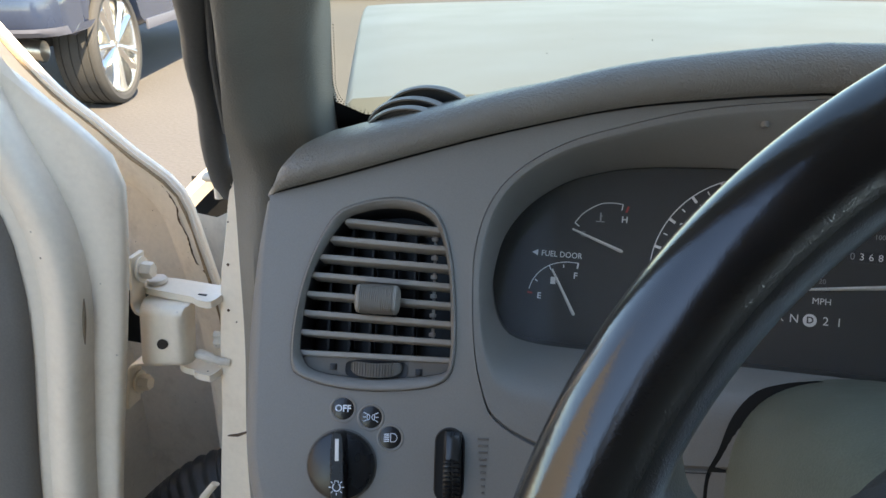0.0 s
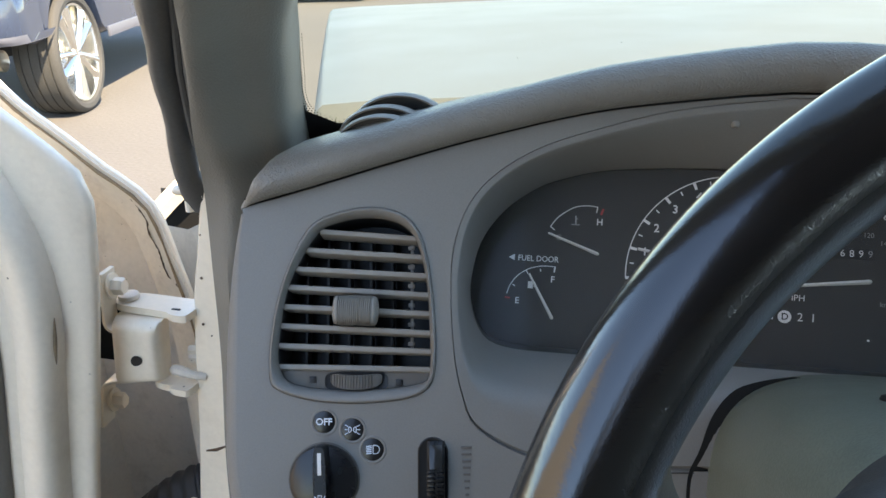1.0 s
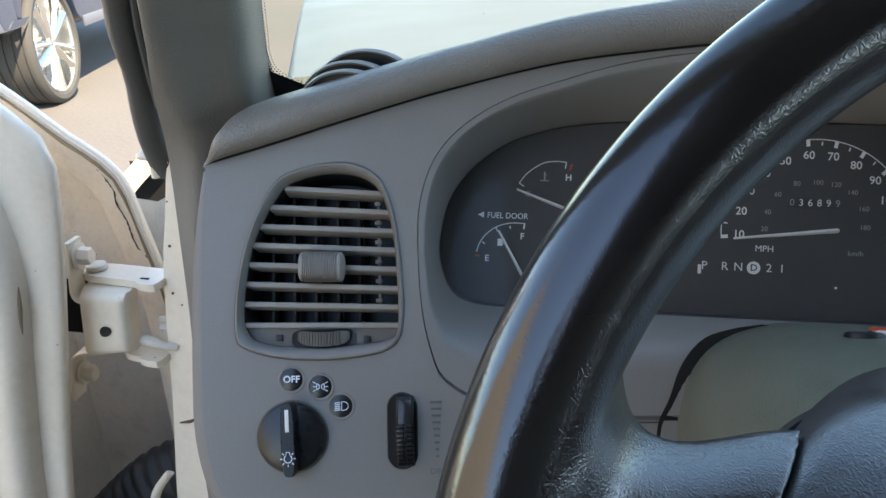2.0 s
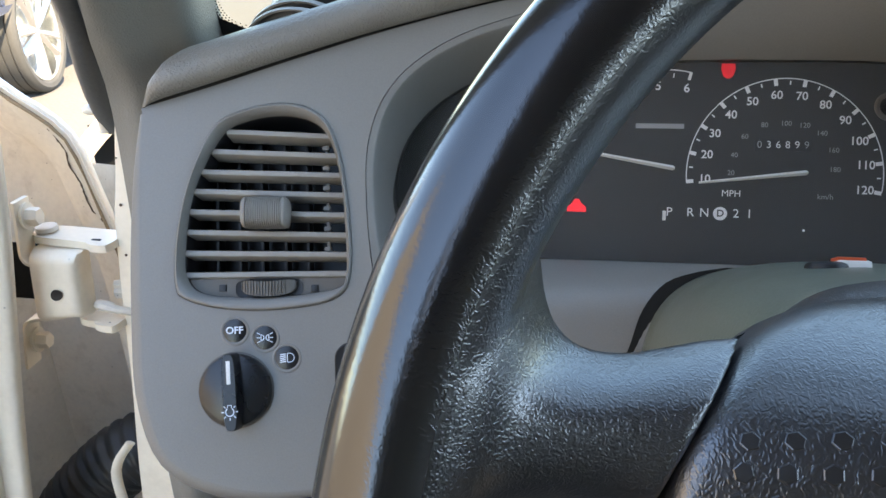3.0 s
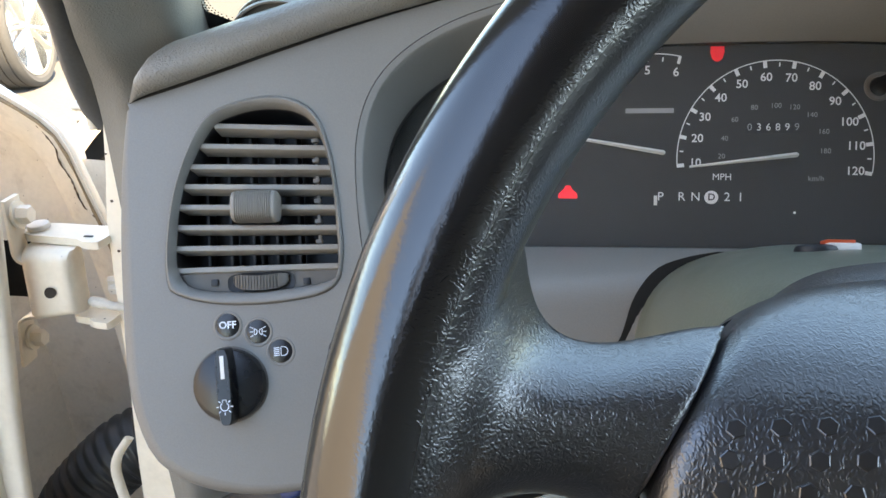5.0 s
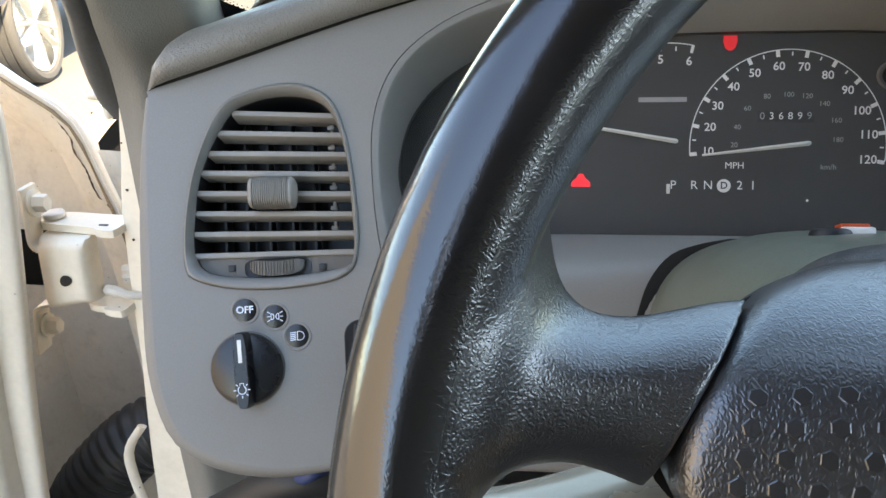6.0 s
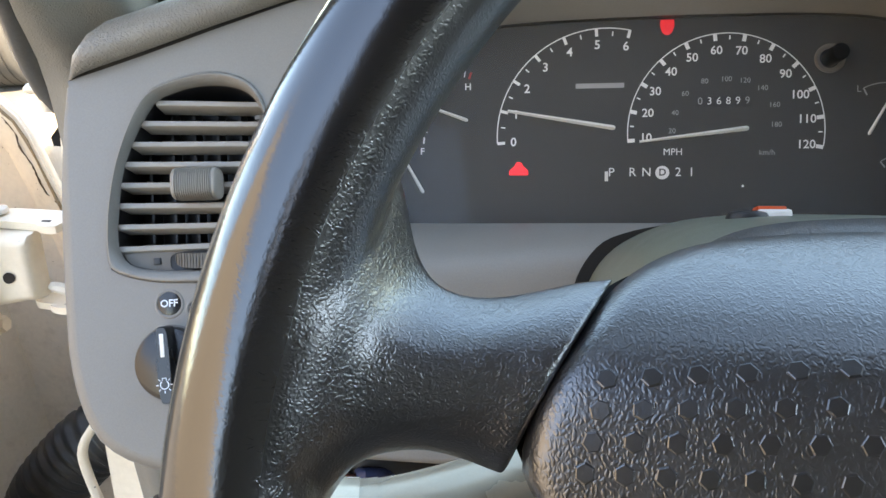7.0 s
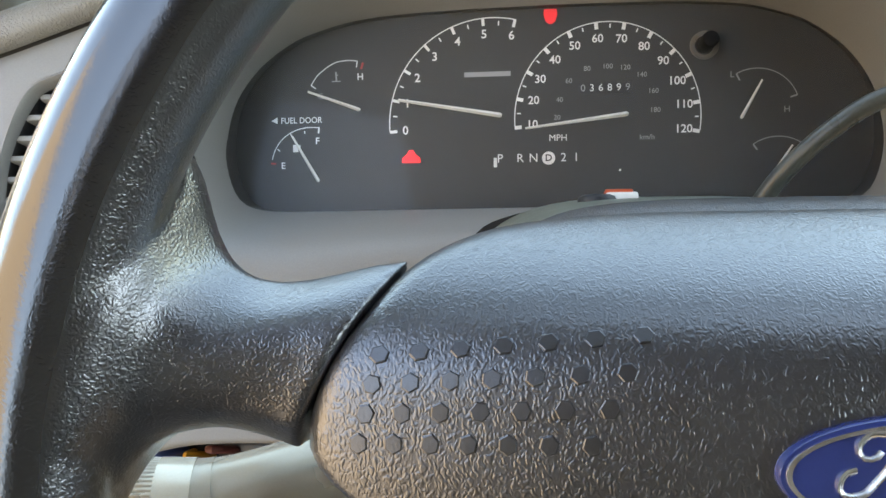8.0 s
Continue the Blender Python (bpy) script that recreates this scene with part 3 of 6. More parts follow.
def build_windscreen():
    """Curved pane from the dashboard up to the roof, with its black ceramic border."""
    def at(s, k):
        x = -0.20 + 1.56 * s + (0.17 * (1 - s) - 0.17 * s) * k
        bow = 0.11 * (1 - (2 * s - 1) ** 2)
        return Vector((x, 0.474 + bow - 0.36 * k, 0.962 + 0.56 * k))
    loops = [[at(s, k) for k in np.linspace(0, 1, 12)] for s in np.linspace(0, 1, 40)]
    w = part("windscreen", lofted(loops, closed=False), GLASS)
    w.visible_shadow = False
    tagged(w, "slightly tinted dusty windscreen with specks", "windscreen", kind="structure")
    inside = Vector((0, -0.84, -0.54)) * 0.002
    inner = [(0.0, 0.5), (0.0085, 0.45), (0.0095, 0.3), (0.0100, 0.16), (0.0106, 0.1), (0.0107, 0.079), (0.0122, 0.061), (0.0155, 0.0477), (0.0201, 0.040), (0.026, 0.036), (0.04, 0.033), (0.2, 0.03), (0.9, 0.03)]
    curve = spline(inner[1:], 60)
    bm = bmesh.new()
    loft(bm, [[at(s, k) + inside for s, k in curve], [at(s - 0.03, k - 0.06) + inside for s, k in curve]], closed=False)
    part("border", bm, BLACK, w, "black ceramic border of the glass")
    for row in range(3):
        bm = bmesh.new()
        fine = spline(inner[1:], 1500)
        for i, (s, k) in enumerate(fine[350:780]):
            if (i + 2 * row) % 4:
                continue
            t = (fine[350 + i + 1] - fine[350 + i]) * np.array((1.5, 0.67))
            nrm = Vector((-t[1], t[0])).normalized()
            far = 0.0011 + 0.0016 * row
            q = at(s + nrm.x * far / 1.5, k + nrm.y * far / 0.67) + inside
            r = 0.0007 - 0.00012 * row
            bm.faces.new([bm.verts.new(q + Vector((r * math.cos(a), -0.54 * r * math.sin(a), 0.84 * r * math.sin(a)))) for a in np.linspace(0, 2 * math.pi, 6, endpoint=False)])
        ob = part("dot_row", bm, BLACK, w)
        ob["kind"] = "stuff"
    bm = bmesh.new()
    rnd = random.Random(4)
    for i in range(26):
        s, k = rnd.uniform(0.02, 0.5), rnd.uniform(0.08, 0.5)
        q = at(s, k) - inside
        r = rnd.uniform(0.0002, 0.0006)
        bm.faces.new([bm.verts.new(q + Vector((r * math.cos(a), -0.54 * r * math.sin(a), 0.84 * r * math.sin(a)))) for a in np.linspace(0, 2 * math.pi, 7, endpoint=False)])
    ob = part("dirt_specks", bm, CARD, w, "specks of dirt on the glass")
    ob["kind"] = "stuff"


def build_pillar_trim():
    """Vinyl-grained trim of the front roof pillar: sections from the door seal over a crest to the glass."""
    secs = []
    rows = [  # left edge, crest, right edge
        ((-0.004, 0.03, 1.46), (0.022, 0.03, 1.47), (0.062, 0.07, 1.47)),
        ((-0.120, 0.225, 1.19), (-0.095, 0.222, 1.195), (-0.052, 0.262, 1.195)),
        ((-0.174, 0.324, 1.066), (-0.1655, 0.322, 1.066), (-0.1375, 0.360, 1.063)),
        ((-0.187, 0.348, 1.033), (-0.179, 0.348, 1.033), (-0.1512, 0.383, 1.032)),
        ((-0.2045, 0.377, 0.994), (-0.1925, 0.378, 0.992), (-0.165, 0.4135, 0.991)),
        ((-0.2175, 0.404, 0.958), (-0.197, 0.402, 0.955), (-0.172, 0.438, 0.958)),
        ((-0.2235, 0.412, 0.90), (-0.206, 0.402, 0.895), (-0.176, 0.44, 0.90)),
        ((-0.228, 0.414, 0.83), (-0.207, 0.402, 0.825), (-0.176, 0.44, 0.83)),
        ((-0.238, 0.414, 0.72), (-0.215, 0.402, 0.715), (-0.176, 0.44, 0.72)),
        ((-0.240, 0.414, 0.55), (-0.215, 0.402, 0.55), (-0.176, 0.44, 0.55)),
    ]
    along = [spline([r[k] for r in rows], 60) for k in range(3)]
    for a, b, c in zip(*along):
        back = np.array((0.0, 0.03, 0.01))
        out = a + (a - b) * 0.05 + back
        secs.append(spline([out, a, 0.65 * a + 0.35 * b + (b - (a + c) / 2) * 0.06, b, 0.45 * b + 0.55 * c + np.array((-0.002, -0.002, 0)), c, c + np.array((-0.002, 0.035, 0.02))], 26))
    p = part("pillar_trim", lofted(secs, closed=False), PILLAR)
    tagged(p, "grey vinyl-grained trim of the front roof pillar", "trim", kind="structure")
    # rubber door seal along it
    path = spline([(0.0, -0.05, 1.5), (-0.134, 0.24, 1.19), (-0.2065, 0.362, 1.061), (-0.2225, 0.388, 1.026), (-0.2400, 0.424, 0.978), (-0.2505, 0.444, 0.95), (-0.2535, 0.462, 0.925)], 50)
    bm = bmesh.new()
    rad = [0.0082 + 0.0012 * math.sin(i * 0.55) + 0.0006 * math.sin(i * 1.7) for i in range(50)]
    tube(bm, path, rad, 12)
    s = part("door_seal", bm, RUBBER)
    tagged(s, "weathered dark rubber door seal along the pillar", "seal")
    for k, dx in enumerate((0.0118, 0.0172)):
        bm = bmesh.new()
        tube(bm, [Vector(q) + Vector((dx, -0.004 - 0.002 * k, 0.0)) for q in path[:46]], 0.0022, 8)
        part("seal_lip", bm, RUBBER, s)


# ---------------------------------------------------------------- door and door frame
def build_door_frame():
    left = spline([(-0.2455, 0.943), (-0.2488, 0.932), (-0.257, 0.891), (-0.265, 0.855), (-0.2735, 0.787), (-0.279, 0.734), (-0.290, 0.652), (-0.30, 0.56)], 40)
    loops = []
    for x, z in left:
        loops.append([(x - 0.002, 0.56, z), (x - 0.002, 0.475, z), (x, 0.4535, z), (x + 0.002, 0.4505, z), (x + 0.006, 0.45, z), (-0.15, 0.45, z), (-0.15, 0.56, z)])
    f = part("door_frame", lofted(loops, cap=(True, True)), WHITE)
    tagged(f, "white painted hinge pillar with chips and brown streaks", "frame", kind="structure")
    bm = bmesh.new()
    tube(bm, [(-0.256, 0.4498, 0.728), (-0.264, 0.4496, 0.724), (-0.273, 0.4494, 0.722)], [0.0008, 0.0014, 0.0006], 8)
    part("seam_sealer", bm, RUST, f, "brown stained seam")
    for k, (x, z) in enumerate(((-0.251, 0.905), (-0.255, 0.872), (-0.2535, 0.826), (-0.259, 0.835))):
        bm = bmesh.new()
        disc(bm, 0.0006 + 0.0004 * (k % 2), 0, 0.0006, 8)
        part("paint_chip", bm, RUST, f, m=pose(x, 0.4496, z, 90, 0, 0))
    # clip at the top and small bolts
    bm = bmesh.new()
    tube(bm, spline([(-0.246, 0.452, 0.934), (-0.254, 0.45, 0.934), (-0.261, 0.449, 0.937), (-0.266, 0.449, 0.936)], 8), [0.0035, 0.0035, 0.003, 0.003, 0.003, 0.0032, 0.0034, 0.002], 10)
    tube(bm, [(-0.257, 0.452, 0.934), (-0.258, 0.454, 0.921)], [0.003, 0.0034], 10)
    part("clip", bm, WHITE, f)
    for z in (0.806, 0.80):
        bm = bmesh.new()
        tube(bm, [(-0.268, 0.462, z), (-0.28, 0.46, z)], 0.0035 if z > 0.803 else 0.005, 6)
        part("bolt", bm, WHITE_DULL, f)
    bm = bmesh.new()
    tube(bm, spline([(-0.288, 0.446, 0.675), (-0.302, 0.444, 0.655), (-0.306, 0.444, 0.63), (-0.30, 0.444, 0.56)], 16), 0.004, 8, flat=0.5)
    part("flange", bm, WHITE, f)
    # mudguard edge seen between door and pillar
    bm = bmesh.new()
    loft(bm, [[(-0.24, 0.58, z + 0.02), (-0.285, 0.565, z + 0.01), (-0.30, 0.55, z), (-0.306, 0.556, z), (-0.325, 0.56, z - 0.01), (-0.40, 0.60, z - 0.02)] for z in (0.872, 0.868, 0.85, 0.7, 0.5)], closed=False)
    g = part("inner_wing", bm, WHITE_DULL)
    tagged(g, "dusty white inner panel behind the hinge", "panel", kind="structure")
    bm = bmesh.new()
    loft(bm, [[(x, 0.58, z - 0.014), (x - 0.006, 0.575, z - 0.008), (x - 0.010, 0.58, z), (x - 0.012, 0.60, z + 0.002)] for x, z in spline([(-0.30, 0.93), (-0.325, 0.905), (-0.345, 0.888), (-0.366, 0.866), (-0.38, 0.84)], 16)], closed=False)
    r = part("wing_edge", bm, WHITE)
    tagged(r, "white rolled edge of the front wing", "panel", kind="structure")
    # Flat black sheet paints the shade in the gap behind the wing edge.
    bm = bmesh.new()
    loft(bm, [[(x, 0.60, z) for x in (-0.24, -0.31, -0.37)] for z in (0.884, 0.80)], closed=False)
    d = part("wing_gap_shade", bm, BLACK)
    tagged(d, "black sheet painting the shade between wing and hinge pillar", "recess", kind="structure")
    # dark ribbed cable sleeve between door and body
    bm = bmesh.new()
    pts = spline([(-0.30, 0.51, 0.630), (-0.335, 0.495, 0.615), (-0.375, 0.48, 0.577), (-0.40, 0.48, 0.54)], 60)
    tube(bm, pts, [0.03 + 0.0022 * (i % 4 < 2) for i in range(60)], 20)
    b = part("cable_sleeve", bm, SLEEVE)
    tagged(b, "black ribbed rubber cable sleeve between door and body", "sleeve")
    bm = bmesh.new()
    tube(bm, pts[:4], [0.034] * 4, 20)
    part("end_collar", bm, SLEEVE, b)


def build_door():
    """The open front door: trim card, stamped inner frame, end face and outer skin with a rolled edge."""
    door = thing("car_door", "open white car door, dusty inside, with a grey trim card", "door")
    out = Vector((0.339, -0.941, 0))          # normal of the inner side, to the cabin

    def on(x, z, n=0.0):
        return Vector((x, 0.40 + 0.36 * (x + 0.30), z)) + out * n
    N = 30
    card = spline([(-0.42, 1.02), (-0.39, 0.985), (-0.368, 0.93), (-0.3635, 0.89), (-0.366, 0.836), (-0.384, 0.70), (-0.40, 0.5)], N)
    bead = spline([(-0.385, 1.13), (-0.358, 1.01), (-0.343, 0.959), (-0.333, 0.925), (-0.329, 0.889), (-0.331, 0.851), (-0.3385, 0.80), (-0.352, 0.70), (-0.372, 0.5)], N)
    edge = spline([(-0.40, 1.07), (-0.350, 1.018), (-0.325, 0.99), (-0.304, 0.965), (-0.2975, 0.952), (-0.2962, 0.936), (-0.3035, 0.875), (-0.3185, 0.785), (-0.333, 0.696), (-0.36, 0.5)], N)
    curves = []
    curves.append([on(x - 0.01, z, 0.001) for x, z in card])
    curves.append([on(x + 0.004, z, 0.002) for x, z in card])
    mid = [(0.35 * a + 0.65 * b) for a, b in zip(card, bead)]
    curves.append([on(x, z, 0.003) for x, z in mid])
    for dx, n in ((-0.024, 0.0035), (-0.018, 0.0075), (-0.012, 0.0095), (-0.006, 0.0085), (-0.001, 0.004)):
        curves.append([on(x + dx, z, n) for x, z in bead])
    curves.append([on(x + 0.003, z, -0.007) for x, z in bead])
    curves.append([on(0.5 * a[0] + 0.5 * b[0] + 0.002, 0.5 * a[1] + 0.5 * b[1], -0.007) for a, b in zip(bead, edge)])
    curves.append([on(x - 0.005, z, -0.006) for x, z in edge])
    curves.append([on(x - 0.0015, z, -0.008) for x, z in edge])
    curves.append([on(x, z, -0.012) for x, z in edge])
    curves.append([on(x - 0.006, z - 0.004, -0.02) for x, z in edge])
    curves.append([on(x - 0.03, z - 0.02, -0.034) for x, z in edge])
    curves.append([on(x - 0.10, z - 0.06, -0.06) for x, z in edge])
    part("inner_frame", lofted(curves, closed=False), WHITE, door, smooth=60)
    curves = [[on(x - 0.28, z, 0.02) for x, z in card], [on(x - 0.03, z, 0.016) for x, z in card], [on(x - 0.006, z, 0.011) for x, z in card], [on(x, z, 0.005) for x, z in card], [on(x + 0.001, z, 0.0) for x, z in card]]
    part("trim_card", lofted(curves, closed=False), CARD, door, "grey brown fabric trim card")
    # outer skin
    sk = spline([(-0.55, 1.14), (-0.452, 1.025), (-0.413, 0.982), (-0.379, 0.956), (-0.353, 0.935), (-0.327, 0.917), (-0.314, 0.901), (-0.307, 0.876), (-0.302, 0.853), (-0.297, 0.833), (-0.292, 0.79), (-0.290, 0.70), (-0.29, 0.5)], 50)
    loops = []
    for x, z in sk:
        loops.append([(x, 0.503, z), (x - 0.001, 0.4985, z - 0.0005), (x - 0.006, 0.500, z - 0.003), (x - 0.018, 0.505, z - 0.01), (x - 0.032, 0.512, z - 0.02), (x - 0.046, 0.54, z - 0.03), (x - 0.07, 0.57, z - 0.05), (x - 0.15, 0.57, z - 0.08), (x - 0.18, 0.46, z - 0.09), (x - 0.18, 0.36, z - 0.09)])
    part("outer_skin", lofted(loops, closed=False), WHITE_DULL, door, "dusty white outer skin seen from inside", smooth=60)
    bm = bmesh.new()
    tube(bm, [(x, 0.502, z) for x, z in sk], 0.0022, 8)
    part("rolled_edge", bm, WHITE, door)
    bm = bmesh.new()
    tube(bm, spline([(-0.3288, 0.3884, 0.866), (-0.3303, 0.3866, 0.853), (-0.3317, 0.3858, 0.843), (-0.333, 0.3858, 0.832)], 16), [0.0003 + 0.0013 * math.sin(math.pi * i / 15) for i in range(16)], 8)
    part("rust_stain", bm, STAIN, door, "brown stain on the door bead")
    bm = bmesh.new()
    rnd = random.Random(9)
    tube(bm, [(x - 0.0045, 0.4990, z - 0.0040) for x, z in sk[:36]], [0.0006 + 0.0011 * rnd.random() for _ in range(36)], 6)
    part("edge_dirt", bm, STAIN, door, "brown dirt line along the hemmed edge")
    bm = bmesh.new()
    crack = spline([(-0.345, 0.921), (-0.333, 0.906), (-0.3255, 0.893), (-0.325, 0.883), (-0.3195, 0.868), (-0.317, 0.857), (-0.315, 0.846), (-0.306, 0.838)], 40)
    rnd = random.Random(2)
    tube(bm, [(x + rnd.uniform(-0.0006, 0.0006), 0.5025, z) for x, z in crack], [0.0003 + 0.0007 * rnd.random() ** 2 + (0.0015 if i > 37 else 0) for i in range(40)], 6)
    part("rust_crack", bm, RUST, door, "brown rust crack in the seam sealer")
    return door


def build_hinge(door):
    # hat-shaped bracket on the door
    loops = []
    for k in (0, 0.02, 0.05, 0.09, 0.14, 0.3, 0.5, 0.7, 0.86, 0.91, 0.95, 0.98, 1):
        z = 0.842 - 0.05 * k
        l, r = -0.3215 - 0.0065 * k, -0.2843 - 0.005 * k
        yb = 0.447
        e = max(0.0, 0.14 - k, k - 0.86) / 0.14
        dy = 0.009 * (1 - math.sqrt(max(0.0, 1 - e * e)))
        loops.append([(l, yb, z - 0.006 * k), (l, 0.436 + 0.6 * dy, z - 0.006 * k), (l + 0.0012, 0.432 + dy, z - 0.006 * k), (l + 0.005, 0.430 + dy, z - 0.006 * k), (r - 0.009, 0.4285 + dy, z), (r - 0.0045, 0.429 + dy, z), (r - 0.0015, 0.431 + dy, z), (r, 0.436 + 0.6 * dy, z), (r, yb, z)])
    h = part("hinge", lofted(loops, closed=False, cap=(True, True)), WHITE, door, "white painted steel hinge with bolts")
    for path in ([(-0.3215, 0.878), (-0.3235, 0.862), (-0.3252, 0.848), (-0.3262, 0.839), (-0.3235, 0.8335), (-0.317, 0.8325)],
                 [(-0.322, 0.7905), (-0.332, 0.7885), (-0.3385, 0.784), (-0.3405, 0.776), (-0.3435, 0.763), (-0.3465, 0.7475)]):
        mid = spline(path, 22)
        run = np.gradient(mid, axis=0)
        run /= np.linalg.norm(run, axis=1)[:, None]
        loops = []
        for (x, z), (dx, dz) in zip(mid, run):
            ox, oz = -dz * 0.0016, dx * 0.0016
            loops.append([(x + ox * c, y, z + oz * c) for c, y in ((1, 0.4325), (0.6, 0.4315), (-0.6, 0.4315), (-1, 0.4325), (-1, 0.4465), (1, 0.4465))])
        part("bracket_flange", lofted(loops, cap=(True, True)), WHITE, h)
    # Black plate paints the dark gap between door bead and bracket.
    recess = [(-0.372, 0.462), (-0.345, 0.461), (-0.3335, 0.460), (-0.3325, 0.464)]
    part("hinge_shade", lofted([[(x - 0.1 * (0.836 - z), y, z) for x, y in recess] for z in (0.836, 0.833, 0.797, 0.790)], closed=False), MATT_BLACK, door, "black plate painting the shade in the door end behind the hinge")
    # slot in the bracket: a black patch paints the dark of the hole
    bm = bmesh.new()
    pts = [(0.0055 * math.cos(a) * (1.0 if math.cos(a) > 0 else 0.75), 0.0042 * math.sin(a) + 0.0012 * math.cos(a)) for a in np.linspace(0, 2 * math.pi, 20, endpoint=False)]
    loft(bm, [[(-0.304 + x, 0.4279, 0.8125 + z) for x, z in pts], [(-0.304 + 0.8 * x, 0.4281, 0.8125 + 0.8 * z) for x, z in pts]], cap=(False, True))
    part("slot", bm, BLACK, h, "black patch painting an oblong hole in the bracket")
    for x, z in ((-0.3235, 0.8655), (-0.3418, 0.768)):
        bm = bmesh.new()
        hexa = [(math.cos(a), math.sin(a)) for a in np.linspace(0, 2 * math.pi, 6, endpoint=False)]
        rnd = [(math.cos(a), math.sin(a)) for a in np.linspace(0, 2 * math.pi, 20, endpoint=False)]
        loft(bm, [[(s, 0.0078 * c, 0.0098 * d) for c, d in rnd] for s in (0.0, 0.002)], cap=(True, True))
        loft(bm, [[(s, 0.0058 * k * c, 0.0066 * k * d) for c, d in hexa] for s, k in ((0.002, 1), (0.009, 1), (0.0103, 0.86))], cap=(False, True))
        part("bolt", bm, WHITE, h, m=pose(x + 0.003, 0.4405, z))
    # upper and lower leaf to the body pillar
    for z, x0, end in ((0.8475, -0.326, -0.2635), (0.7835, -0.306, -0.2712)):
        loop = spline([(x0, 0.452), (x0 + 0.004, 0.444), (x0 + 0.014, 0.442), (x0 + 0.022, 0.4418), (end - 0.018, 0.4405), (end - 0.014, 0.4378), (end - 0.006, 0.4372), (end - 0.002, 0.4385), (end, 0.4485), (end, 0.464), (end - 0.01, 0.4638), (x0 + 0.010, 0.463)], 48, closed=True)
        drop = lambda x: z - 0.05 * (x - x0)
        bm = lofted([[(x, y, drop(x) + s) for x, y in loop] for s in (-0.003, -0.0022, 0.0016, 0.0024)], cap=(True, True))
        part("leaf", bm, WHITE, h)
    # Leaf slot is a black inlay painting the hole's darkness.
    part("leaf_slot", box(bmesh.new(), (0.0066, 0.0020, 0.0008), (-0.2762, 0.4455, 0.8476), 0.0003), BLACK, h)
    bm = bmesh.new()
    disc(bm, 0.0075, 0, 0.0035, 24, bevel=0.0015)
    part("pin_head", bm, WHITE_DULL, h, m=pose(-0.317, 0.4525, 0.8505))
    bm = bmesh.new()
    disc(bm, 0.004, -0.06, 0, 12)
    part("hinge_pin", bm, WHITE_DULL, h, m=pose(-0.302, 0.455, 0.846))
    bm = bmesh.new()
    tube(bm, spline([(-0.30, 0.447, 0.792), (-0.285, 0.445, 0.797), (-0.272, 0.446, 0.793), (-0.264, 0.45, 0.79)], 14), [0.002] * 5 + [0.004] * 4 + [0.003] * 5, 8)
    part("spring_clip", bm, WHITE_DULL, h)


# ---------------------------------------------------------------- dashboard
VENT_OUT = [(-10, 51.6), (12, 54.4), (29, 47.5), (37, 31), (41, 4.5), (42, -27.5), (35.5, -42), (11.7, -47), (-18, -46.5), (-39, -41), (-44, -33.5), (-43.3, -10), (-37.4, 17), (-25, 43)]
VENT_IN = [(-9, 47.2), (8, 49.3), (23, 46), (31.7, 36.8), (37, 16), (38.7, -8), (38.7, -30.5), (33.4, -38), (2, -41.2), (-30, -39), (-40, -30.4), (-40.4, -12.8), (-35.7, 14), (-21.8, 40)]
GROOVE_LEFT = [(62, -59), (55.4, -44.3), (51.3, -24.3), (49.6, 4.8), (50.9, 31.4), (58.5, 53.9), (72.8, 70.7), (96, 84.7), (125, 94.2), (168.6, 104.4), (228.6, 110.4)]
SEAM = [(-60, 54.3), (-35, 61), (-11, 68), (19, 77), (66, 90), (125, 103), (183, 109.2), (228.6, 112.2)]


def mirrored(points):
    """World points of the left half, with their mirror images, drawn in a little, on the right of the cluster's middle."""
    pts = [Vector(p) for p in points]
    return pts + [Vector((MID + 0.905 * (MID - p.x), p.y + 0.17 * 0.095 * (MID - p.x), p.z)) for p in pts[::-1] if p.x < MID - 0.004]


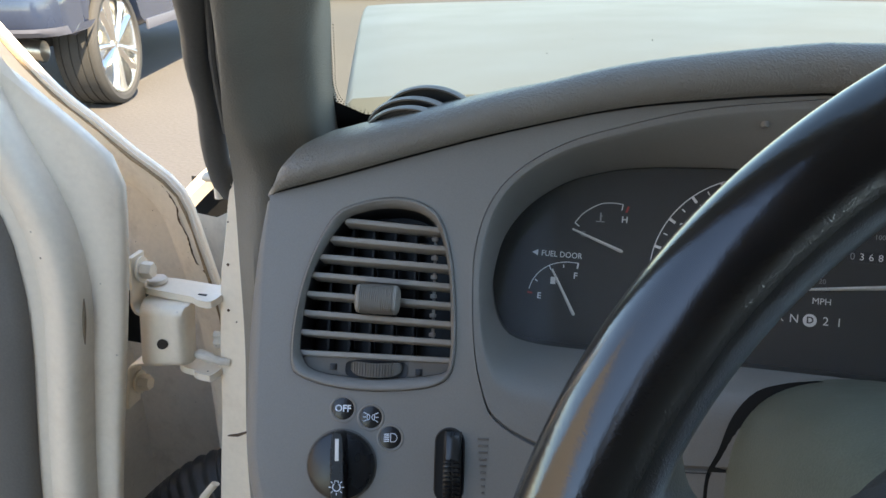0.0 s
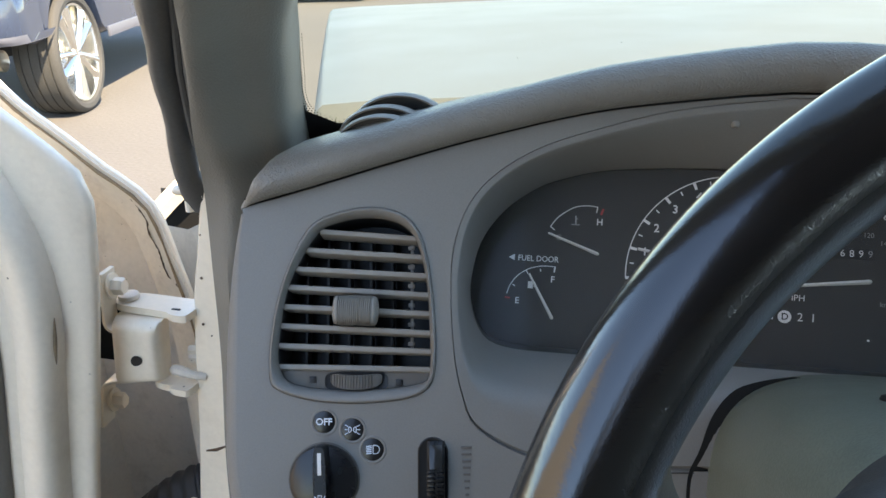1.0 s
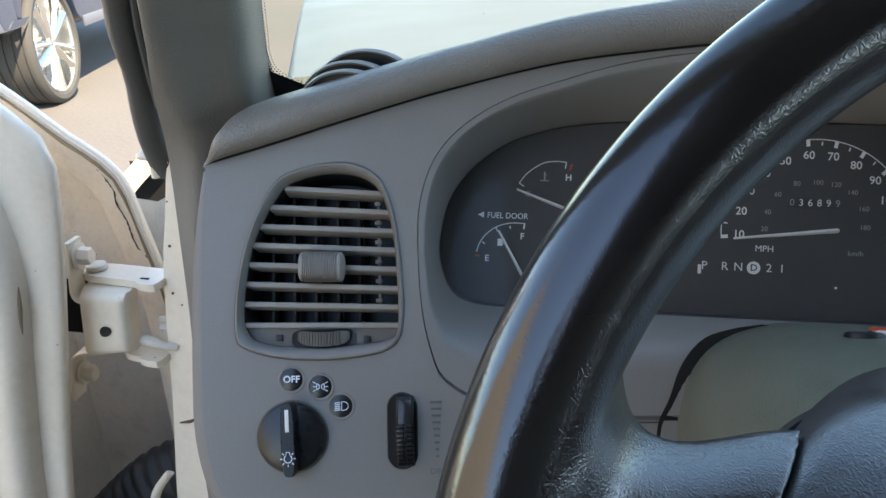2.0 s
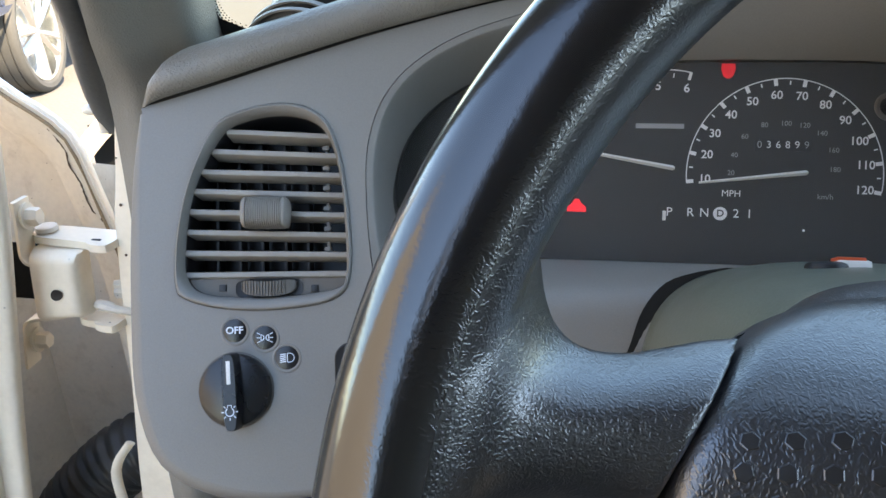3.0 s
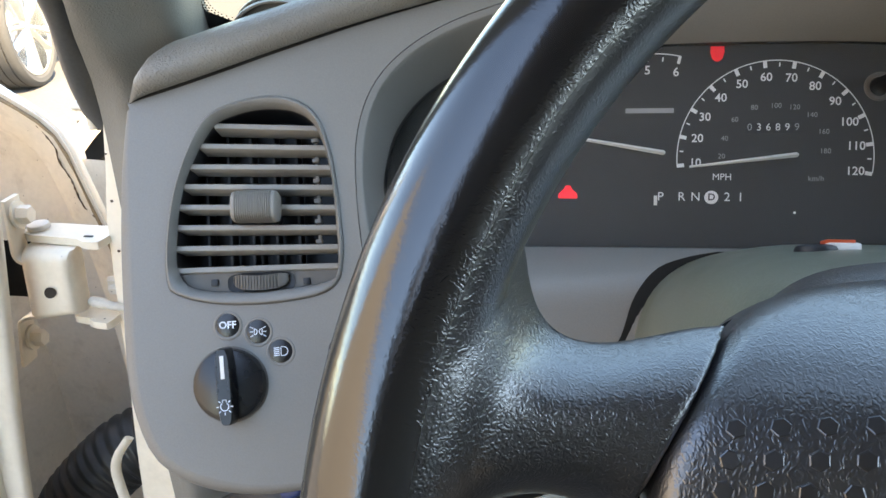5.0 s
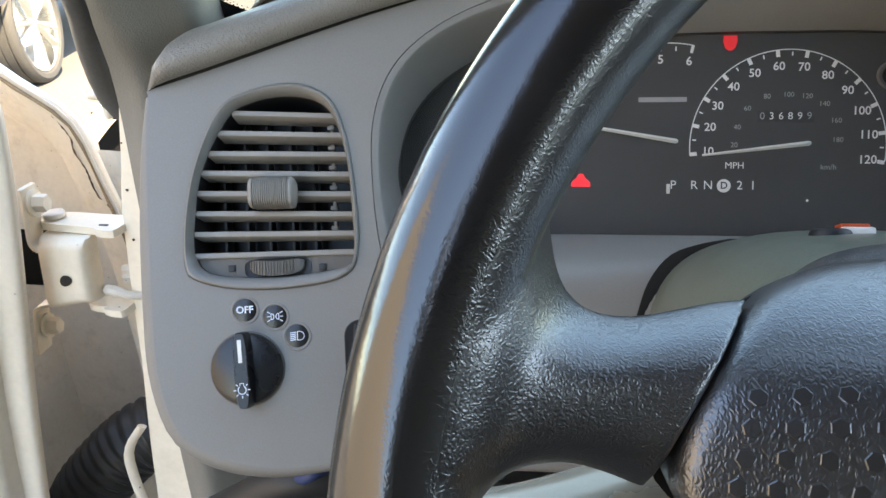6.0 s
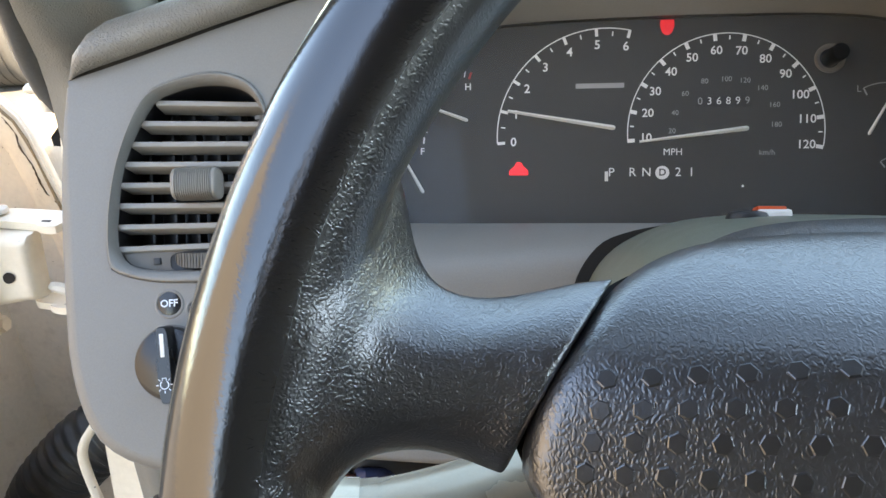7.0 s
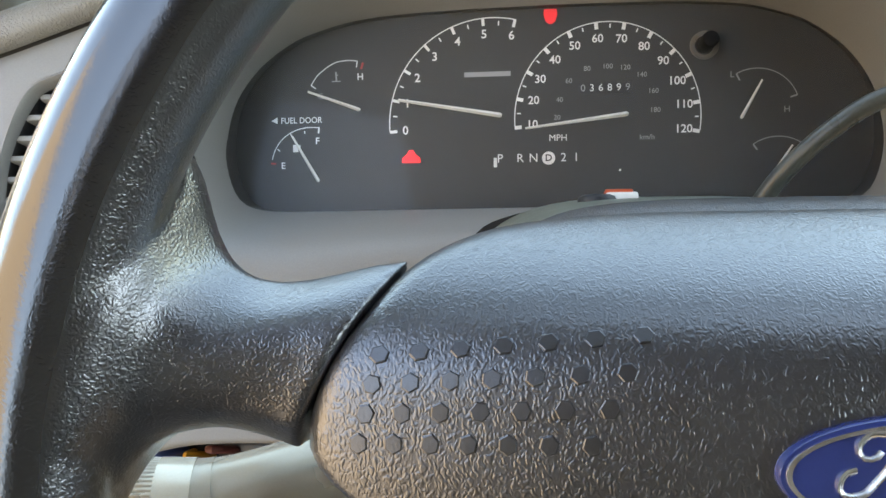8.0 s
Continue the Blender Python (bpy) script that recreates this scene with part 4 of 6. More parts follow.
def build_dashboard():
    dash = thing("dashboard", "grey moulded dashboard with a grained vinyl top pad", "dashboard")
    # face panel: rounded left and lower edge, holes for the vent and the cluster panel
    seam = [face_point(u, v) for u, v in spline(SEAM, 50)]
    right_seam = [Vector((2 * MID - p.x, p.y, p.z)) for p in seam[::-1] if p.x < MID - 0.004 and p.x > -0.10]
    low = [(178, -143), (110, -137.5), (72, -133), (40, -131.5), (0, -133.5), (-28, -128), (-45, -119), (-53.5, -106), (-59, -84), (-60.5, -58), (-61, -20), (-61, 22), (-59.5, 51)]
    border = [face_point(u, v) for u, v in spline(low, 60)]
    right_low = [Vector((2 * MID - p.x, p.y, p.z)) for p in (face_point(u, -143) for u in np.linspace(0, 176, 14)) if p.x < MID - 0.004]
    outer = seam + right_seam + right_low + border
    groove = mirrored([face_point(u, v) for u, v in spline([(150, -80.5), (110, -79), (83, -71.6)] + GROOVE_LEFT, 70)])
    vent = [face_point(u, v) for u, v in spline(VENT_OUT, 80, True)]
    bm = bmesh.new()
    for loop in (outer, groove, vent):
        vs = [bm.verts.new((p.x, 0, p.z)) for p in loop]
        for i in range(len(vs)):
            bm.edges.new((vs[i - 1], vs[i]))
    bmesh.ops.triangle_fill(bm, use_beauty=True, edges=bm.edges[:], normal=(0, -1, 0))
    for x in (0.03, 0.06, 0.08, 0.095, 0.105, 0.115, 0.125, 0.135, 0.145, 0.155, 0.17, 0.19, 0.22):
        bmesh.ops.bisect_plane(bm, geom=bm.verts[:] + bm.edges[:] + bm.faces[:], plane_co=(x, 0, 0), plane_no=(1, 0, 0))
    at = face_point(0, 0)
    bend = lambda x: -0.17 * math.sqrt((x - MID) ** 2 + 0.0004)
    for q in bm.verts:
        q.co.y = at.y + 0.55 * (q.co.z - at.z) + bend(q.co.x) - bend(at.x)
    part("face_panel", bm, GREY, dash, "smooth grey plastic face panel")
    # rolled side and lower edge
    n = FACE.col[2].to_3d()
    side = Vector((-1, -0.17, 0)).normalized()
    loops = []
    for i, p in enumerate(border):
        a, b = border[max(i - 1, 0)], border[min(i + 1, len(border) - 1)]
        o = (b - a).normalized().cross(n).normalized()
        o = o if (o.dot(side) > 0 if abs(o.x) > 0.5 else o.z < 0) else -o
        k = 1.0 - 0.8 * min(1.0, max(0.0, (i - 48) / 11)) ** 1.5
        k *= 0.4 + 0.6 * min(1.0, max(0.0, (i - 20) / 10))
        loops.append([p + o * (0.007 * k * math.sin(t)) - n * (0.007 * k * (1 - math.cos(t))) for t in np.linspace(0, math.pi / 2, 7)] + [p + o * 0.0075 * k - n * 0.03, p + o * 0.0075 * k - n * 0.10])
    part("panel_edge", lofted(loops, closed=False), GREY, dash)
    # padded top: a roll along the seam, tapering to the left end
    prof = [(-0.002, 0.0008), (0.003, 0.0017), (0.006, 0.0045), (0.0075, 0.009), (0.0068, 0.014), (0.003, 0.0185), (-0.004, 0.0208), (-0.012, 0.0208), (-0.022, 0.0193), (-0.05, 0.0145), (-0.10, 0.004), (-0.17, -0.014)]
    loops = []
    full = seam + right_seam
    for i, p in enumerate(full):
        u = (p.x - seam[0].x) / 0.017
        k = min(1.0, max(0.0, u))
        k = 0.04 + 0.96 * math.sin(k * math.pi / 2) ** 0.65
        h = k * (0.86 + 0.37 * min(1, max(0, (p.x + 0.1) / 0.22)))
        lp = []
        for o, z in prof:
            drop = 0.055 * max(0.0, -(o + 0.02)) * (1 - k)
            lift = 0.007 * min(1.0, max(0.0, (-0.03 - p.x) / 0.08)) * min(1.0, max(0.0, (-o + 0.006) / 0.04))
            lp.append(p + Vector((0.25 * (1 - k) * o, -o * (1 if o < 0 else k), (z + lift) * h - drop)))
        loops.append(lp)
    part("top_pad", lofted(loops, closed=False), PAD, dash, "padded vinyl dashboard top with fine grain", smooth=60)
    # end cap of the pad towards the pillar
    bm = bmesh.new()
    first = loops[0]
    loft(bm, [first, [q + Vector((-0.004, 0.005, -0.003)) for q in first], [q + Vector((-0.007, 0.014, -0.012)) for q in first], [q + Vector((-0.008, 0.02, -0.05)) for q in first]], closed=False)
    part("pad_end", bm, PAD, dash)
    # black strip that paints the shadow in the gap under the pad
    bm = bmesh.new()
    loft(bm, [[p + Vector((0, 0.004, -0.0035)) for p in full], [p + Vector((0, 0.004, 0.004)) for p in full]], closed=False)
    part("pad_gap_shade", bm, BLACK, dash)
    # cluster panel: from the groove over a soft lip back to the lens
    lens_left = [(-70, -35.5), (-117, -35.8), (-149, -35), (-164, -28.5), (-172, -10), (-172.5, 7), (-168, 27), (-156, 45), (-139, 58.5), (-124, 65), (-100, 71), (-61, 74), (-2, 75)]
    inner = mirrored([LENS @ Vector((u * MM, v * MM, 0)) for u, v in spline([(0, -35)] + lens_left, 90)])
    lip_left = [(150, -46), (112, -46), (88, -45), (68, -39), (58.5, -24), (54.5, 4.5), (55.8, 30), (62.5, 51), (75.5, 67), (97, 80), (126, 89.2), (168.6, 99), (228.6, 105)]

    def evenly(pts, n=120):
        return [Vector(q) for q in spline([tuple(p) for p in pts], n)]
    gl = evenly(mirrored([face_point(u, v) for u, v in spline([(228, -81), (150, -80.5), (110, -79), (83, -71.6)] + GROOVE_LEFT, 90)]), 160)
    ll = evenly(mirrored([face_point(u, v, -0.001) for u, v in spline([(228, -46)] + lip_left, 90)]), 160)
    inn = evenly(inner, 160)

    def blend(a, b, k, dn=0.0):
        return [p * (1 - k) + q * k + n * dn for p, q in zip(a, b)]
    start, finish = blend(gl, ll, 0.65), blend(ll, inn, 0.34)
    turn = [[p * (1 - k) ** 2 + q * 2 * k * (1 - k) + r * k ** 2 for p, q, r in zip(start, ll, finish)] for k in np.linspace(0, 1, 12)]
    rings = [gl, [p - n * 0.0022 for p in gl], [p - n * 0.0022 for p in blend(gl, ll, 0.03)], blend(gl, ll, 0.08)] + turn + [inn, [p - n * 0.001 for p in inn]]
    part("cluster_panel", lofted(rings), GREY, dash, "grey cluster surround with a fine groove", smooth=50)
    top = turn[8][max(range(len(turn[8])), key=lambda i: turn[8][i].z - 3 * abs(turn[8][i].x - 0.083))]
    nub = part("sensor_nub", disc(bmesh.new(), 0.0022, -0.001, 0.0022, 16, bevel=0.0012), GREY, dash)
    nub.matrix_world = Matrix.Translation(top) @ Vector((0, -0.5, -0.85)).to_track_quat("Z", "Y").to_matrix().to_4x4()
    # black well walls down to the dials
    dn = DIAL.col[2].to_3d()
    deep = []
    for p in inn:
        q = DIAL.inverted() @ p
        q = Vector((q.x * 1.02, q.y, -0.004))
        deep.append(DIAL @ q)
    part("dial_well", lofted([inn, deep]), DIAL_BLACK, dash)
    # lower seam of the cluster panel
    bm = bmesh.new()
    tube(bm, [face_point(u, -81.3, 0.0002) for u in np.linspace(146, 171, 8)], 0.00025, 6)
    part("lower_seam", bm, BLACK, dash)
    # underside behind the face, dark
    bm = bmesh.new()
    box(bm, (1.3, 0.02, 0.22), (0.5, 0.48, 0.80), 0.004)
    part("inner_wall", bm, MATT_BLACK, dash)
    bm = bmesh.new()
    loft(bm, [[(x, 0.36, 0.70), (x, 0.45, 0.68), (x, 0.55, 0.60)] for x in (-0.17, 0.3, 0.9, 1.3)], closed=False)
    part("lower_inner_panel", bm, HOOD_GREY, dash)
    return dash


def build_wiring():
    t = thing("wiring", "bundle of blue, orange and red wires below the dashboard", "wiring")
    runs = ((WIRE_BLUE, 0.0036, [(-0.128, 0.345, 0.728), (-0.112, 0.335, 0.7365), (-0.1045, 0.334, 0.7415), (-0.097, 0.345, 0.737), (-0.09, 0.36, 0.72)]),
            (WIRE_YELLOW, 0.0028, [(-0.093, 0.36, 0.725), (-0.0878, 0.336, 0.7425), (-0.084, 0.336, 0.7425), (-0.078, 0.36, 0.72)]),
            (WIRE_RED, 0.0026, [(-0.085, 0.36, 0.728), (-0.0735, 0.336, 0.7475), (-0.065, 0.336, 0.7475), (-0.052, 0.355, 0.73)]),
            (WIRE_RED, 0.0026, [(-0.062, 0.36, 0.722), (-0.05, 0.336, 0.7385), (-0.044, 0.336, 0.7385), (-0.036, 0.355, 0.72)]),
            (WIRE_BLUE, 0.0034, [(-0.052, 0.36, 0.724), (-0.041, 0.336, 0.742), (-0.034, 0.336, 0.7425), (-0.02, 0.355, 0.725)]),
            (SLEEVE, 0.0085, [(-0.085, 0.375, 0.72), (-0.066, 0.352, 0.738), (-0.03, 0.35, 0.739), (0.0, 0.37, 0.725)]),
            (SLEEVE, 0.0120, [(-0.185, 0.36, 0.68), (-0.158, 0.345, 0.706), (-0.132, 0.342, 0.7235), (-0.108, 0.345, 0.728), (-0.06, 0.365, 0.715)]))
    for mat, r, pts in runs:
        part("wire", tube(bmesh.new(), spline(pts, 24), r, 10), mat, t)


def build_side_demister():
    d = thing("side_demister", "round black slotted demister outlet on the dashboard top", "air vent")
    base = Vector((-0.0985, 0.398, 0.9865))
    for k in range(3):
        c = base + Vector(((-0.0045, -0.0055, 0.0)[k], 0.013 * k, (-0.0037, -0.0024, 0.0005)[k]))
        R = 0.0275 + 0.0015 * k
        a = np.radians(np.linspace(4, 176, 40))
        ring = lambda r, dy, dz: [c + Vector((r * math.cos(t), dy, r * 0.76 * math.sin(t) + dz)) for t in a]
        part("louvre", lofted([ring(R, -0.003, 0), ring(R + 0.0006, 0.0, 0.0004), ring(R, 0.006, 0.0), ring(R - 0.0012, 0.006, 0), ring(R - 0.0014, -0.002, 0), ring(R, -0.003, 0)], closed=False), GREY_SMOOTH, d, "thin grey edge of a louvre")
        # Black plates fill the openings, painting the shade inside.
        part("louvre_back", lofted([ring(R - 0.0010, 0.003, 0), [c + Vector((r * math.cos(t) * 0.96, 0.003, -0.004)) for t in a for r in [R - 0.0010]]], closed=False), BLACK, d)
    bm = bmesh.new()
    disc(bm, 0.027, -0.012, 0.0, 32)
    part("well", bm, BLACK, d, m=pose(-0.100, 0.414, 0.985, -4, 0, 0))


def build_air_vent():
    v = thing("air_vent", "grey oval-topped air vent with eight horizontal slats", "air vent", FACE)
    o = spline(VENT_OUT, 90, True) * MM
    i = spline(VENT_IN, 90, True) * MM
    oc = o.mean(0)

    def ring(p, k, z):
        return [(oc[0] + (x - oc[0]) * k, oc[1] + (y - oc[1]) * k, z) for x, y in p]
    loops = [ring(o, 1.004, -0.0004), ring(o, 0.998, -0.0006), ring(o, 0.991, 0.0008), ring(o, 0.98, 0.0019), ring(o, 0.965, 0.0022), ring(o * 0.5 + i * 0.5, 1.0, 0.0019), ring(o * 0.2 + i * 0.8, 1.0, 0.0003), ring(i, 1.0, -0.0032), ring(i, 0.995, -0.006)]
    part("frame", lofted(loops), GREY, v, "moulded bevelled vent frame")
    # Duct and vanes are black to paint the shade inside the vent.
    part("duct", lofted([ring(i, 0.996, -0.0055), ring(i, 0.98, -0.012), ring(i, 0.97, -0.034), ring(i, 0.5, -0.036), ring(i, 0.05, -0.037)], cap=(False, True)), BLACK, v, "duct behind the slats, painted black for the shade inside")
    left = [(-17.6, 41.9), (-26.9, 32.3), (-32.8, 22.3), (-36.8, 12.6), (-39.1, 2.4), (-40.1, -7.7), (-40.5, -18.1), (-40.5, -29.0)]
    right = [(30.8, 38.0), (34.4, 28.0), (35.9, 18.2), (36.8, 8.2), (37.4, -1.7), (37.5, -11.7), (37.8, -21.3), (37.5, -30.6)]
    sec = [(-0.0016, 0.0), (-0.0011, 0.001), (0.0, 0.0012), (0.0011, 0.001), (0.0016, 0.0), (0.0020, -0.012), (-0.0012, -0.012)]
    for k, (a, b) in enumerate(zip(left, right)):
        p, q = Vector((*a, 0)) * MM, Vector((*b, 0)) * MM
        d = (q - p).normalized()
        up = Vector((-d.y, d.x, 0))
        bm = lofted([[p + d * s + up * (h * e + 0.14 * z) + Vector((0, 0, z - 0.0065)) for h, z in sec] for s, e in ((-0.002, 1), (0.0005, 1), ((q - p).length * 0.5, 1.02), ((q - p).length + 0.0015, 1))], cap=(True, True))
        part("slat", bm, GREY_SMOOTH, v)
    for k, u in enumerate((-29, -17.5, -6, 6, 17.5)):
        part("vane", box(bmesh.new(), (0.0014, 0.074, 0.012), (u * MM, 0.004 - (0.006 if k == 0 else 0), -0.0265), 0.0003), BLACK, v)
    part("linkage", box(bmesh.new(), (0.0016, 0.056, 0.002), (0.0285, 0.008, -0.017), 0.0004), GREY_SMOOTH, v)
    for k in range(6):
        part("link_pin", box(bmesh.new(), (0.0035, 0.0022, 0.003), (0.0283, 0.034 - 0.0103 * k, -0.0155), 0.0005), GREY_SMOOTH, v)
    # ribbed thumb knob on the fifth slat
    bm = bmesh.new()
    xs = np.linspace(-0.0118, 0.0118, 91)
    loops = []
    for x in xs:
        e = max(0.0, (abs(x) - 0.0098) / 0.002)
        k = math.sqrt(max(0.05, 1 - e * e)) if e < 1 else 0.22
        rib = 0.00038 * (1 if (int((x + 0.02) / 0.00052) % 2) else -1) if abs(x) < 0.0088 else 0.0
        loops.append([(x, (0.0075 * k + rib) * sx * abs(math.cos(t)) ** 0.6, -0.002 + (0.0082 * k + rib) * abs(math.sin(t)) ** 0.7 * (1 if math.sin(t) > 0 else -1))
                      for t in np.linspace(0, 2 * math.pi, 24, endpoint=False) for sx in [1 if math.cos(t) > 0 else -1]])
    part("knob", lofted(loops, cap=(True, True)), GREY_SMOOTH, v, "ribbed grey thumb knob", m=pose(0.0003, 0.0002, 0.0008, 0, 0, -1.5), smooth=30)
    # lower plate with the thumbwheel
    plate = [(-38.5, -31), (36.5, -32), (37.5, -34), (33, -38.5), (2, -41), (-30, -39), (-38, -34)]
    pl = spline(plate, 50, True) * MM
    # Dark grey plate and black slot patch paint the shade of the recess.
    part("lower_plate", lofted([[(x, y, -0.014) for x, y in pl], [(x, y, -0.0072) for x, y in pl]], cap=(False, True)), HOOD_GREY, v)
    slot = [(0.0166 * (1 if math.cos(t) > 0 else -1) * abs(math.cos(t)) ** 0.35, 0.0048 * (1 if math.sin(t) > 0 else -1) * abs(math.sin(t)) ** 0.6) for t in np.linspace(0, 2 * math.pi, 40, endpoint=False)]
    part("wheel_slot", lofted([[(x + 0.0002, y - 0.0365, -0.0067) for x, y in slot], [(0.96 * x + 0.0002, 0.9 * y - 0.0365, -0.0069) for x, y in slot]], cap=(False, True)), BLACK, v)
    loops = []
    for x in np.linspace(-0.0134, 0.0134, 100):
        rib = 0.0004 * (1 if int((x + 0.02) / 0.00074) % 2 else -1) if x < 0.0095 else 0.0003
        bulge = 0.0042 * math.sqrt(max(0.02, 1 - (x / 0.0140) ** 2))
        sag = 0.0016 * (x / 0.0134) ** 2
        high = math.sqrt(max(0.04, 1 - (x / 0.0138) ** 6))
        loops.append([(x, sag + y * high, -0.0062 + bulge * 1.3 + rib * (1 - (y / 0.0044) ** 2)) for y in (-0.0038, -0.003, 0.0, 0.0026, 0.0033)] + [(x, sag + 0.0033 * high, -0.0085), (x, sag - 0.0038 * high, -0.0085)])
    part("thumbwheel", lofted(loops, cap=(True, True)), HOOD_GREY, v, "ribbed airflow thumbwheel", m=pose(0.0003, -0.0366, 0), smooth=30)
    for u, y in ((-22.8, -35.7), (22.5, -37.2)):
        part("square_mark", box(bmesh.new(), (0.0036, 0.0034, 0.0012), (u * MM, y * MM, -0.0069), 0.0004), BLACK, v)


def build_headlight_switch():
    s = thing("headlight_switch", "black rotary headlight switch turned off, with white marks", "switch", FACE)
    c = (-0.0150, -0.0850)
    part("collar", disc(bmesh.new(), 0.0184, -0.004, 0.0006, 48, c, 0.0008), HOOD_GREY, s)
    part("skirt", disc(bmesh.new(), 0.0174, 0.0, 0.0052, 56, c, 0.003), GLOSS_BLACK, s)
    loops = []
    w = 0.0037
    for z, k, kl in ((0.004, 1.25, 1.0), (0.008, 1.06, 0.995), (0.0112, 0.96, 0.985), (0.0124, 0.8, 0.96)):
        pts = [(w * k * (1 if math.cos(t) > 0 else -1) * abs(math.cos(t)) ** 0.45, 0.0182 * kl * (1 if math.sin(t) > 0 else -1) * abs(math.sin(t)) ** 0.7) for t in np.linspace(0, 2 * math.pi, 40, endpoint=False)]
        loops.append([(x, y, z) for x, y in pts])
    g = part("grip", lofted(loops, cap=(False, True)), GLOSS_BLACK, s, m=pose(*c, 0, 0, 0, 2))
    part("pointer", box(bmesh.new(), (0.0019, 0.0108, 0.0005), (0.0, 0.0093, 0.0124), 0.0001), PRINT, g, "white pointer line")
    bm = bmesh.new()
    strip(bm, arc((0, -0.0088), 0.0019, -235, 55), 0.0005, 0.0125)
    for k in range(7):
        a = radians(-225 + 45 * k)
        strip(bm, [(0.0027 * math.cos(a), -0.0088 + 0.0027 * math.sin(a)), (0.0039 * math.cos(a), -0.0088 + 0.0039 * math.sin(a))], 0.0005, 0.0125)
    strip(bm, [(-0.0009, -0.0069), (-0.0009, -0.0057), (0.0009, -0.0057), (0.0009, -0.0069)], 0.0004, 0.0125)
    part("lamp_symbol", bm, ICON, g)
    # three marks round it
    for k, (u, y) in enumerate(((-15.3, -56.6), (-0.7, -60.4), (9.7, -70.3))):
        p = (u * MM, y * MM)
        part("mark_disc", disc(bmesh.new(), 0.0057, -0.003, 0.0003, 32, p, 0.0003), GLOSS_BLACK, s)
        bm = bmesh.new()
        a = np.linspace(0, 2 * math.pi, 36, endpoint=False)
        loft(bm, [[(p[0] + r * math.cos(t), p[1] - 0.0002 + r * math.sin(t), z) for t in a] for r, z in ((0.0057, 0.0002), (0.0062, 0.0006), (0.0068, 0.0005), (0.0072, 0.0))])
        part("mark_rim", bm, GREY, s)
        bm = bmesh.new()
        z = 0.0004
        if k == 0:
            lettering("mark_print", "OFF", 0.0048, p, ICON, s, 0.0008, 0, 0.00012)
            bm.free()
            continue
        if k == 1:
            for sgn in (-1, 1):
                x = p[0] + sgn * 0.0019
                strip(bm, [(x, p[1] + 0.0015), (x, p[1] - 0.0015)], 0.0004, z)
                strip(bm, arc((x, p[1]), 0.0014, 90, 270 if sgn > 0 else -90, 16), 0.0004, z)
                for a in (-28, 0, 28):
                    d = Vector((sgn * math.cos(radians(a)), math.sin(radians(a))))
                    q = Vector((x + sgn * 0.0004, p[1] + 0.0016 * math.sin(radians(a)) / 0.47))
                    strip(bm, [q, q + d * 0.0017], 0.0004, z)
        else:
            strip(bm, [(p[0] + 0.0002, p[1] + 0.0021), (p[0] + 0.0002, p[1] - 0.0021)], 0.0004, z)
            strip(bm, [(p[0] + 0.0002, p[1] + 0.0021), *[(p[0] + 0.0014 + 0.0021 * math.cos(a), p[1] + 0.0021 * math.sin(a)) for a in np.linspace(math.pi / 2, -math.pi / 2, 14)], (p[0] + 0.0002, p[1] - 0.0021)], 0.0004, z)
            for j in range(5):
                yy = p[1] + 0.0018 - 0.0009 * j
                strip(bm, [(p[0] - 0.0005, yy), (p[0] - 0.0033, yy - 0.0003)], 0.0005, z)
        part("mark_print", bm, ICON, s)


def build_dimmer():
    d = thing("dimmer_wheel", "black ribbed dimmer thumbwheel in a slot", "switch", FACE)
    c = Vector((0.0403, -0.0831, 0))
    cap = lambda hw, hh, n=44: [(hw * math.cos(t), (hh - hw) * (1 if math.sin(t) >= 0 else -1) + hw * math.sin(t)) for t in np.linspace(0, 2 * math.pi, n, endpoint=False)]
    ringz = lambda hw, hh, z: [(c.x + x, c.y + y, z) for x, y in cap(hw, hh)]
    # Slot is a black cap on the face; its colour paints the depth's shade.
    part("slot", lofted([ringz(0.0078, 0.0192, 0.0001), ringz(0.0072, 0.0186, 0.0006), ringz(0.0066, 0.018, 0.0005), ringz(0.0062, 0.0176, 0.0004)], cap=(False, True)), BLACK, d)
    drum = lambda y: 0.0078 * math.sqrt(max(0.0, 1 - (y / 0.0182) ** 2)) - 0.001
    loops = []
    for y in np.linspace(-0.0172, 0.0172, 150):
        h = drum(y)
        rib = 0.0006 * (1 if int((y + 0.03) / 0.00115) % 2 else -1) if y < 0.003 else 0.0
        half = 0.0044
        xs = [(-half, -0.004), (-half, h - 0.0012), (-half + 0.0012, h + rib), (-0.0009, h + rib), (-0.0005, h - 0.0006), (0.0005, h - 0.0006), (0.0009, h + rib), (half - 0.0012, h + rib), (half, h - 0.0012), (half, -0.004)]
        loops.append([(c.x + 0.0016 + x, c.y + y, z) for x, z in xs])
    part("wheel", lofted(loops, closed=False), GLOSS_BLACK, d, smooth=30)
    loops = [[(c.x + 0.0016 + x, c.y + y, drum(y) + z) for x, z in ((-0.0034, -0.001), (-0.0032, 0.0003), (-0.0026, 0.0006), (0.0026, 0.0006), (0.0032, 0.0003), (0.0034, -0.001))] for y in np.linspace(0.0042, 0.0155, 16)]
    part("window", lofted(loops, closed=False), SMOKE, d, "smooth dark window of the thumbwheel")
    # Moulded bars and word are coloured dark to paint their relief's shade.
    for k in range(9):
        y = -0.0692 - 0.00335 * k
        w = 0.0056 - 0.00052 * k
        part("ramp_bar", box(bmesh.new(), (w, 0.0011, 0.0014), (0.0600 - w / 2 - 0.0002 * k, y, 0.0002), 0.0003), HOOD_GREY, d)
    lettering("dimmer_word", "DIM", 0.0042, (0.0575, -0.1035), HOOD_GREY, d, 0.0004)


